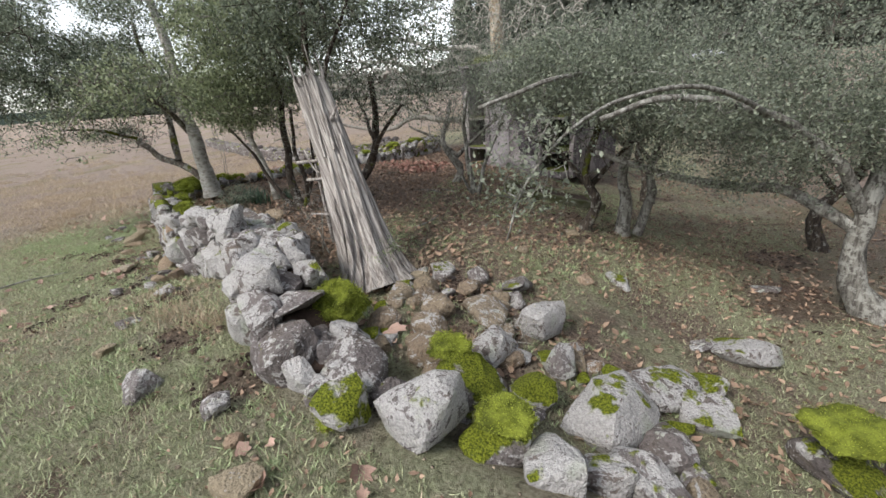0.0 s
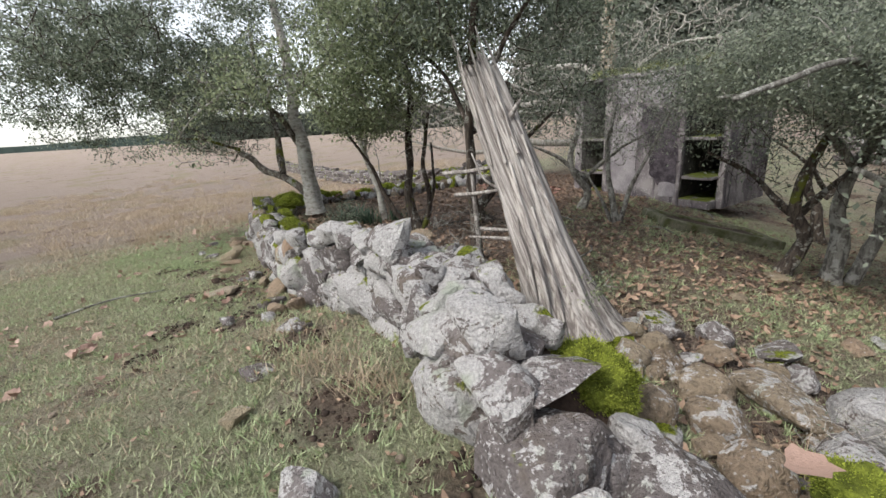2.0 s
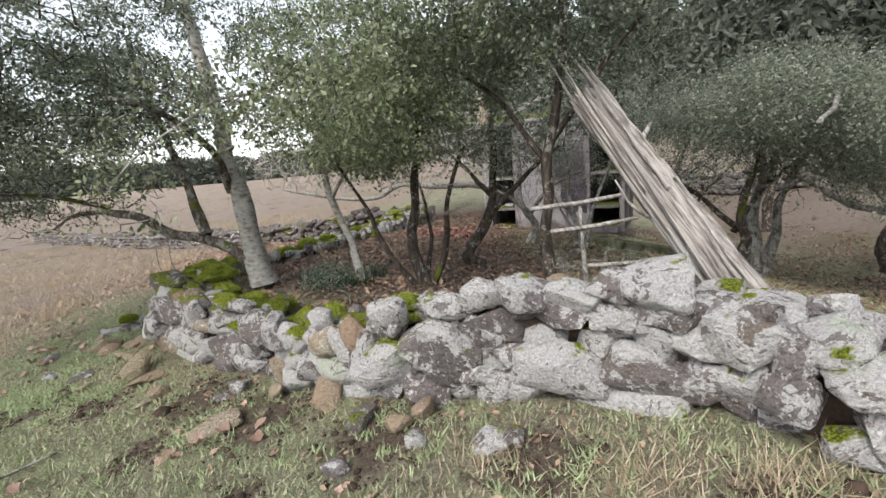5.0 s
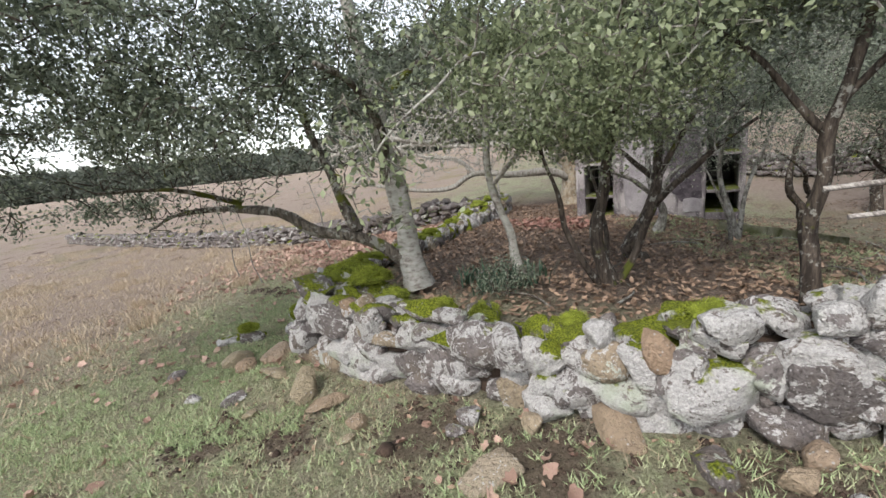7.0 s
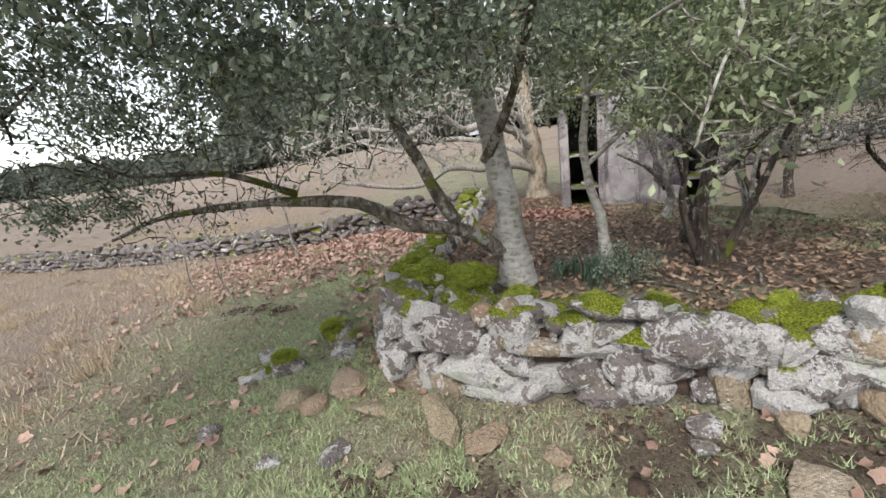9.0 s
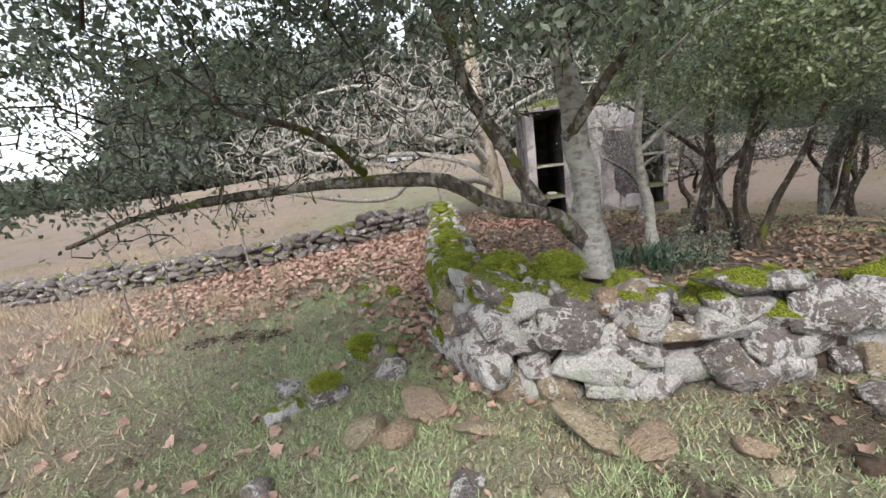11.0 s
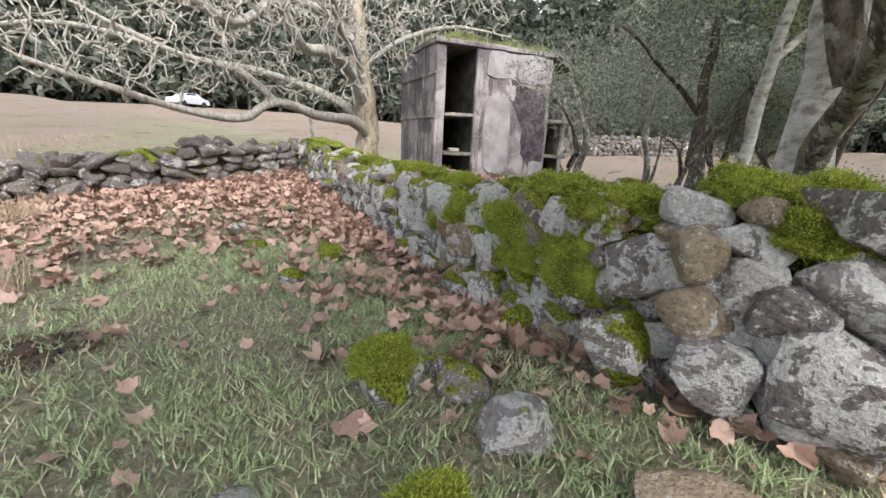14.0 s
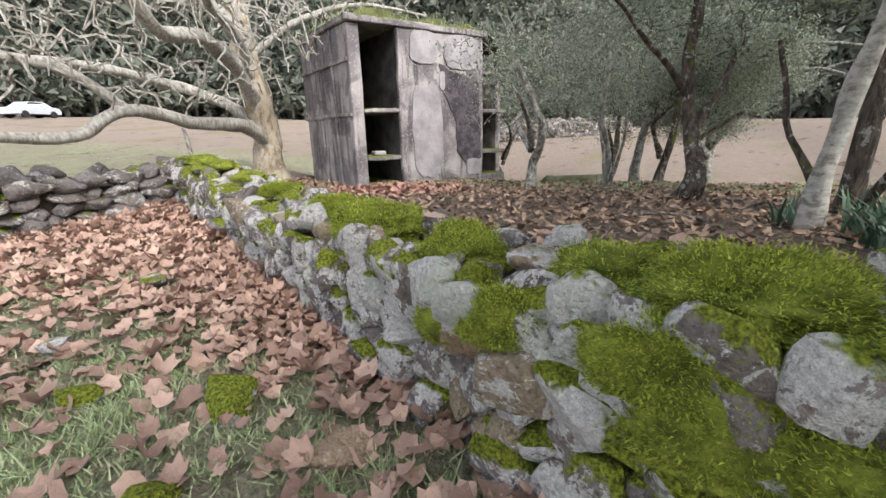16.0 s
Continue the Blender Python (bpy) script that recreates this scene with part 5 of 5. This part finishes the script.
for cx, cy, num, tall in ((3.75, 3.05, 160, .3), (3.45, 2.35, 60, .2), (-3.0, 6.4, 40, .12), (4.9, 1.9, 120, .2), (.3, 2.6, 60, .12), (2.6, 1.35, 260, .16), (2.0, 1.5, 200, .14), (1.4, 1.85, 160, .12)):
    for _ in range(num):
        h = r_.uniform(.4, 1) * tall
        x, y = cx + r_.normal(0, .16), cy + r_.normal(0, .1)
        rows.append((x, y, zat(x, y), r_.normal(0, .6) * h, r_.normal(0, .6) * h, h, .007, r_.uniform(0, 6.28)))
tagged(tufted("withered_tufts", rows, STRAW), "withered long grass at the foot of the wall", "grass", kind="stuff")


def crumbs(name, pts, mat, label, category, seed, flat=.7, parent=None):
    """Many small lumps in one mesh: rows of x, y, z, size."""
    r = np.random.RandomState(seed)
    bm = bmesh.new()
    bmesh.ops.create_icosphere(bm, subdivisions=1, radius=.5)
    co = np.array([v.co[:] for v in bm.verts])
    fa = np.array([[v.index for v in f.verts] for f in bm.faces])
    bm.free()
    V, F = [], []
    for k, (x, y, z, s) in enumerate(pts):
        m3 = np.array(Euler(r.uniform(0, 6.28, 3)).to_matrix())
        V.append(((co * r.uniform(.65, 1.3, (len(co), 1))) @ m3.T) * np.array((s, s, s * flat)) + np.array((x, y, z)))
        F.append(fa + k * len(co))
    return tagged(fast_mesh(name, np.concatenate(V), np.concatenate(F), mat, parent), label, category, kind="stuff")


rows = []
for px, py, pr in SOIL:
    for _ in range(int(420 * pr)):
        a, d = r_.uniform(0, 6.28), pr * 1.15 * math.sqrt(r_.rand())
        x, y = px + math.cos(a) * d, py + math.sin(a) * d
        rows.append((x, y, zat(x, y) + .002, r_.exponential(.016) + .010))
crumbs("earth_clods", rows, EARTH, "dark crumbled clods on bare rooted earth", "earth", 41)
rows = []
for k in range(26000):
    x, y = (r_.uniform(-7, 8.5), r_.uniform(-.5, 9)) if k % 2 else (r_.uniform(3.2, 10), r_.uniform(1.2, 9))
    rows.append((x, y, zat(x, y) + .004, r_.exponential(.008) + .006))
crumbs("ground_debris", rows, plain_material("debris", (.06, .045, .035), (.40, .33, .25), 30), "bits of bark, leaf and gravel strewn on the turf", "debris", 43, .6)
rows = []
for line, tops, half, num in ((WALL_A, TOP_A, .24, 140), (WALL_B, TOP_B, .25, 150)):
    total = length(line)
    for _ in range(num):
        s = r_.uniform(0, total - .01)
        x, y, dx, dy = along(line, s)
        top = top_of(tops, s, total)
        x, y = x - dy * half, y + dx * half
        b = zat(x - dy * .2, y + dx * .2)
        rows.append((x, y, r_.uniform(b, max(b + .05, top - .05)), r_.uniform(.05, .12)))
crumbs("chinking_stones", rows, STONE_FAR, "small stones wedged in the joints of the walls", "stones", 42, .9)


def litter(name, pts, size, mat, label, seed, lobed=True):
    """Fallen leaves, curled, in one mesh."""
    r = np.random.RandomState(seed)
    V, F, base = [], [], 0
    if lobed:
        ang = np.radians([-90, -50, -18, 10, 38, 62, 90, 118, 142, 170, 198, 230])
        rad = np.array([.45, .66, .92, .74, 1.0, .78, 1.1, .78, 1.0, .74, .92, .66])
    else:
        ang = np.radians([-90, -35, 10, 60, 90, 120, 170, 215])
        rad = np.array([.9, .5, .45, .6, 1.1, .6, .45, .5])
    m_ = len(ang)
    for x, y, z in pts:
        s = size * r.uniform(.55, 1.25) / 2
        px, py = np.cos(ang) * rad * s * r.uniform(.8, 1.2), np.sin(ang) * rad * s
        curl = r.uniform(-.3, 1.15) / s
        px, py = px * r.uniform(.85, 1.12, m_), py * r.uniform(.85, 1.12, m_)
        pz = curl * (px * px * r.uniform(.4, 1.4) + py * py * r.uniform(.2, 1)) + r.normal(0, .10 * s, m_) + np.abs(px) * r.uniform(-.1, .5)
        loc = np.concatenate([[[0, 0, 0]], np.stack([px, py, pz], 1)])
        m3 = np.array(Euler((r.normal(0, .3), r.normal(0, .3), r.uniform(0, 6.28))).to_matrix())
        V.append(loc @ m3.T + np.array((x, y, z + .012 + r.uniform(0, .02))))
        F.append(np.array([(base, base + 1 + k, base + 1 + (k + 1) % m_) for k in range(m_)]))
        base += m_ + 1
    return tagged(fast_mesh(name, np.concatenate(V), np.concatenate(F), mat), label, "leaves", kind="stuff")


x, y, r = scatter(60000, -7.5, .6, 4.6, 13, 31, lambda x, y, r: (line_side(x, y) < -.26) & (r.rand(len(x)) < np.clip(np.exp((line_side(x, y) + .3) / (.20 + .07 * np.clip(y - 6, 0, 3))) * np.clip((y - 5.2) / 1.6, .08, 1) * np.clip(1.0 + .5 * value(x, y, 5, 14), .35, 1) + .34 * np.clip((y - 8.4) / 2.2, 0, 1) * np.clip(1 + (x + 3.0) / 4.0, .05, 1) * .8 + .006, 0, 1)))
litter("fallen_leaves", list(zip(x, y, low(x, y) + np.random.RandomState(5).uniform(0, .05, len(x)) * np.exp(line_side(x, y)))), .112, LEAF_DRY, "drift of russet fallen plane leaves along the wall", 32)
x, y, r = scatter(700, -6, 6, 0, 8, 33, lambda x, y, r: (line_side(x, y) < -.36) & (value(x, y, 1.5, 9) > .2))
litter("scattered_leaves", list(zip(x, y, low(x, y))), .12, LEAF_DRY, "scattered brown leaves on the grass", 34)
x, y, r = scatter(9000, -3.5, 6, 0, 6, 39, lambda x, y, r: (line_side(x, y) < -.34) & (r.rand(len(x)) < np.exp((line_side(x, y) + .35) / .45) * .7 + .02))
litter("withered_leaves", list(zip(x, y, low(x, y))), .055, LEAF_BROWN, "small withered leaves at the foot of the wall", 40, False)
x, y, r = scatter(42000, -2, 11, 1.6, 13, 35, lambda x, y, r: (line_side(x, y) > .3) & (r.rand(len(x)) < np.where(x < 4, .75, np.clip(.34 + .3 * value(x, y, 1.3, 22), .06, .8))))
litter("leaf_mould", list(zip(x, y, low(x, y))), .085, LEAF_BROWN, "brown leaf litter covering the yard floor", 36, False)
x, y, r = scatter(520, .3, 2.6, 8.2, 10.4, 37, lambda x, y, r: (x - 1.3) ** 2 + (y - 9.3) ** 2 < r.uniform(.2, 1.3, len(x)))
litter("red_leaves", list(zip(x, y, low(x, y) + .02)), .11, leaf_material("red_leaf", (.22, .10, .075), (.42, .24, .19), .6, .1), "patch of red fallen leaves in the yard", 38)
for k, (x, y, z) in enumerate(((-1.78, 6.72, .86), (-1.66, 6.3, .82), (-1.9, 6.05, .78), (4.6, 1.15, .84), (-1.5, 7.3, .84), (-1.95, 5.9, .84))):
    one = litter("fallen_leaf", [(x, y, z)], .17, LEAF_DRY, "single russet plane leaf caught on the wall", 50 + k)
    one["kind"] = "object"
    one["category"] = "leaf"


# ---- plants ----
tree((3.72, 2.82), "small bright green seedling bush beside the dead trunk", [("stem", [(0, 0, 0), (.02, 0, .2), (.05, .02, .4)], .008, .004)], [((0, 0, .34), (.26, .22, .22), 34)], BARK, LEAF_GREEN, 95, 26, .03, .05, BARK, .0, "bush")
tree((2.55, 3.25), "tangle of bare dry stalks behind the wall", [("stem", [(0, 0, 0), (.05, 0, .3), (.1, 0, .6)], .010, .004), ("stem", [(.1, 0, 0), (-.1, .1, .3), (-.3, .1, .55)], .010, .004)], [((-.1, 0, .5), (.5, .35, .40), 90)], BARK_LICHEN, LEAF_GREY, 96, 2, .02, .05, BARK_LICHEN, .0, "brushwood", twig_r=.006)
tree((5.05, 2.15), "grey dead herb tangle among the rubble", [("stem", [(0, 0, 0), (.05, 0, .1), (.1, 0, .2)], .006, .003)], [((.1, 0, .18), (.30, .26, .14), 80)], BARK_TWIG, LEAF_GREY, 97, 3, .015, .04, BARK_TWIG, .0, "brushwood", twig_r=.004)
tree((-.25, 4.75), "low dark leafy bush behind the wall", [("stem", [(0, 0, 0), (.02, 0, .15), (.05, .02, .3)], .010, .005)], [((0, 0, .22), (.34, .26, .20), 50)], BARK_DARK, LEAF_DARK, 98, 30, .03, .06, BARK_DARK, .0, "bush")
for k_, (bx, by) in enumerate(((-3.9, 11.2), (-4.9, 9.2), (-5.6, 9.7))):
    tree((bx, by), "thin bare sapling standing in the meadow", [("stem", [(0, 0, 0), (-.1, 0, .5), (-.15, .05, 1.1), (-.3, .1, 1.8)], .035 if k_ == 0 else .014, .008)], [((-.2, .05, 1.5), (.5, .4, .5), 40 if k_ == 0 else 10)], BARK_LICHEN, None, 99 + k_, 0, .02, .05, BARK_LICHEN, .0, "sapling")

def strap_plant(where, num, tall, seed, label):
    r = np.random.RandomState(seed)
    V, F = [], []
    for _ in range(num):
        a, h, lean = r.uniform(0, 6.28), tall * r.uniform(.6, 1.1), r.uniform(.2, .9)
        bx, by = where[0] + r.normal(0, .10), where[1] + r.normal(0, .07)
        bz = zat(bx, by)
        w, base = .010, len(V)
        for k in range(5):
            u = k / 4
            out = lean * h * u ** 1.8
            ww = w * (1 - u ** 3 * .9)
            cx, cy, cz = bx + math.cos(a) * out, by + math.sin(a) * out, bz + h * (u - .35 * lean * u * u)
            V += [(cx - math.sin(a) * ww, cy + math.cos(a) * ww, cz), (cx + math.sin(a) * ww, cy - math.cos(a) * ww, cz)]
            if k:
                b = base + 2 * k
                F.append((b - 2, b - 1, b + 1, b))
    return tagged(mesh_object("daffodil_clump", V, F, BLADE), label, "plant", "daffodil clumps")


for k, (x, y, num, tall) in enumerate(((-.30, 5.25, 60, .32), (-.05, 5.05, 50, .28), (-.62, 5.30, 40, .30), (.20, 5.55, 30, .26), (-.45, 5.0, 30, .24))):
    strap_plant((x, y), num, tall, 90 + k, "clump of blue-green strap leaves beneath the trees")


def stick(pts, r0, r1, mat, label, name="fallen_branch", category="branch"):
    line = bend(pts, .05)
    v, f = [], []
    tube(line, list(np.linspace(r0, r1, len(line))), 6, v, f, .35)
    return tagged(mesh_object(name, v, f, mat, smooth_shade=True), label, category)


def on(x, y, dz):
    return (x, y, zat(x, y) + dz)


stick([on(-2.62, 1.75, .02), on(-2.36, 2.3, .05), on(-2.03, 2.82, .02)], .018, .008, BARK_LICHEN, "thin grey stick lying on the grass")
stick([(-1.98, 6.32, .93), (-2.14, 6.22, .78), (-2.24, 6.17, .64), (-2.27, 6.26, .42)], .015, .010, BARK_LICHEN, "dead lichened branch hanging over the mossy wall")
stick([(-2.2, 6.2, .70), (-2.16, 6.36, .72), (-2.12, 6.50, .82)], .008, .004, BARK_LICHEN, "dead lichened twig hanging over the mossy wall")
stick([on(.72, 12.2, -.1), (.70, 12.2, 1.05), (.66, 12.2, 1.38)], .035, .025, DEADWOOD, "weathered grey fence post standing at the wall end", "fence_post", "post")
for k in range(14):
    q = random.Random(500 + k)
    x, y = q.uniform(0, 6.5), q.uniform(3.6, 9)
    if side(x, y) < .5:
        continue
    a, l = q.uniform(0, 3.14), q.uniform(.3, .9)
    stick([on(x, y, .015), on(x + math.cos(a) * l / 2, y + math.sin(a) * l / 2, .04), on(x + math.cos(a + .3) * l, y + math.sin(a + .3) * l, .015)], .014, .006, BARK if k % 2 else BARK_LICHEN, "dead stick lying on the leaf litter", "fallen_branch")
# broken rails of an old fence leaning inside the wall
for a, b, r0 in (((2.05, 3.72, 1.56), (2.74, 3.36, 1.66), .024), ((2.2, 3.66, 1.34), (2.86, 3.32, 1.46), .022), ((2.5, 3.6, 1.0), (3.1, 3.2, 1.12), .022), ((2.52, 3.56, .42), (2.44, 3.56, 1.62), .026)):
    stick([a, tuple((a[j] + b[j]) / 2 + (-.012 if j == 2 else 0) for j in range(3)), b], r0, r0 * .75, DEADWOOD, "weathered grey fence rail lashed behind the wall", "fence_rail", "fence")


# ---- grave slab in the yard ----
KERB = plain_material("mossy_kerb", (.06, .07, .02), (.22, .21, .16), 5, .95, 40, .8)

def grave(x, y, a):
    m = Matrix.Translation((x, y, zat(x, y) + .02)) @ Matrix.Rotation(a, 4, "Z") @ Matrix.Rotation(math.atan2(zat(x, y) - zat(x + 1.8 * math.cos(a), y + 1.8 * math.sin(a)), 1.8), 4, "Y")
    g = thing("grave_kerb", m.translation, "low mossy concrete grave kerb round a sunken bed", "grave")
    settle()
    L, W, T, H = 1.9, 1.0, .16, .14
    slab("kerb", (0, 0, -.1), (L, T, H), KERB, g, m)
    slab("kerb", (0, W - T, -.1), (L, W, H), KERB, g, m)
    slab("kerb", (0, T, -.1), (T, W - T, H), KERB, g, m)
    slab("kerb", (L - T, T, -.1), (L, W - T, H), KERB, g, m)
    slab("bed", (T, T, -.1), (L - T, W - T, .10), EARTH, g, m)


grave(4.30, 6.95, .35)


# ---- far woods, hills and a parked car ----
def woodland():
    r = np.random.RandomState(61)
    line = [(-118, 78), (-84, 100), (-46, 118), (-22, 92), (0, 74), (16, 67), (36, 60), (48, 40), (50, 8), (46, -24), (22, -48), (-10, -58)]
    total = length(line)
    C, S, V, F = [], [], [], []
    s = 0
    while s < total - .1:
        x, y, dx, dy = along(line, s)
        for row in range(4):
            off = row * 3.5 + r.uniform(-1.2, 1.2)
            px, py = x + dy * -off * 1 + r.uniform(-1, 1), y - dx * -off + r.uniform(-1, 1)
            h = r.uniform(13, 22) if x > -22 else r.uniform(4, 6.5)
            z0 = zat(px, py)
            wide = r.uniform(2.2, 3.8)
            tube([(px, py, z0 - .3), (px + r.normal(0, .2), py + r.normal(0, .2), z0 + h * .5), (px, py, z0 + h)], [.22, .15, .04], 5, V, F)
            n_ = 320
            u = r.uniform(.03 if row else .12, 1, n_) ** 1.1
            a = r.uniform(0, 6.28, n_)
            rad = wide * (1 - u) ** .6 * r.uniform(.3, 1.15, n_) + .2
            C.append(np.stack([px + np.cos(a) * rad, py + np.sin(a) * rad, z0 + u * h + r.normal(0, .3, n_)], 1))
            S.append(r.uniform(.7, 1.8, n_))
        s += r.uniform(1.5, 2.6)
    wood = mesh_object("woodland", V, F, BARK)
    tagged(wood, "dark pine wood along the far side of the meadow", "woodland", kind="stuff")
    C, S = np.concatenate(C), np.concatenate(S)
    n_ = len(C)
    blades = []
    for k in range(5):
        d = r.normal(0, 1, (n_, 3))
        d /= np.linalg.norm(d, axis=1)[:, None]
        e = np.cross(d, r.normal(0, 1, (n_, 3)))
        e /= np.linalg.norm(e, axis=1)[:, None]
        c = C + r.normal(0, .35, (n_, 3))
        l = (S * r.uniform(.5, 1, n_))[:, None]
        blades.append(np.stack([c - e * l * .28, c + e * l * .28, c + d * l], 1))
    v = np.concatenate(blades).reshape(-1, 3)
    fast_mesh("needles", v, np.arange(len(v)).reshape(-1, 3), LEAF_FAR, wood)["kind"] = "stuff"


woodland()


def hills():
    V, F = [], []
    n_ = 120
    for k in range(n_ + 1):
        a = math.pi * (-.9 + 2.0 * k / n_)
        x, y = math.cos(a) * 420, math.sin(a) * 420
        z = 8 + 14 * smooth(.5, .3, a / math.pi) + 9 * noise.noise((k * .16, 0, 0)) + 3 * noise.noise((k * .7, 3, 0))
        V += [(x, y, -6), (x, y, max(z, 3)), (x * 1.15, y * 1.15, -6)]
        if k:
            b = 3 * k
            F += [(b - 3, b, b + 1, b - 2), (b - 2, b + 1, b + 2, b - 1)]
    tagged(mesh_object("backdrop", V, F, HAZE, smooth_shade=True), "low wooded hills on the horizon", "hills", kind="structure")


hills()


def car(x, y, a):
    z = zat(x, y)
    m = Matrix.Translation((x, y, z)) @ Matrix.Rotation(a, 4, "Z")
    c = thing("car", m.translation, "white car parked at the edge of the pine wood", "car")
    settle()
    prof = [(-2.1, .35), (-2.1, .75), (-1.9, .92), (-1.3, .98), (-.7, 1.42), (.7, 1.45), (1.25, 1.0), (1.95, .88), (2.1, .6), (2.1, .35)]
    V = [m @ Vector((px, sy * (.85 if pz < 1.1 else .66), pz)) for sy in (-1, 1) for px, pz in prof]
    k = len(prof)
    F = [tuple(range(k - 1, -1, -1)), tuple(range(k, 2 * k))] + [(j, (j + 1) % k, k + (j + 1) % k, k + j) for j in range(k)]
    mesh_object("body", V, F, PAINT, c)
    for sy in (-1, 1):
        V = [m @ Vector((px, sy * (yy + .012), pz)) for px, yy, pz in ((-1.1, .80, 1.04), (1.05, .80, 1.04), (.6, .68, 1.38), (-.65, .68, 1.38))]
        mesh_object("window", V, [(0, 1, 2, 3)], GLASSY, c)
        for wx in (-1.3, 1.3):
            v, f = [], []
            tube([m @ Vector((wx, sy * .68, .32)), m @ Vector((wx, sy * .88, .32))], [.32, .32], 18, v, f)
            mesh_object("wheel", v, f, RUBBER, c)


car(17.4, 58, .35)
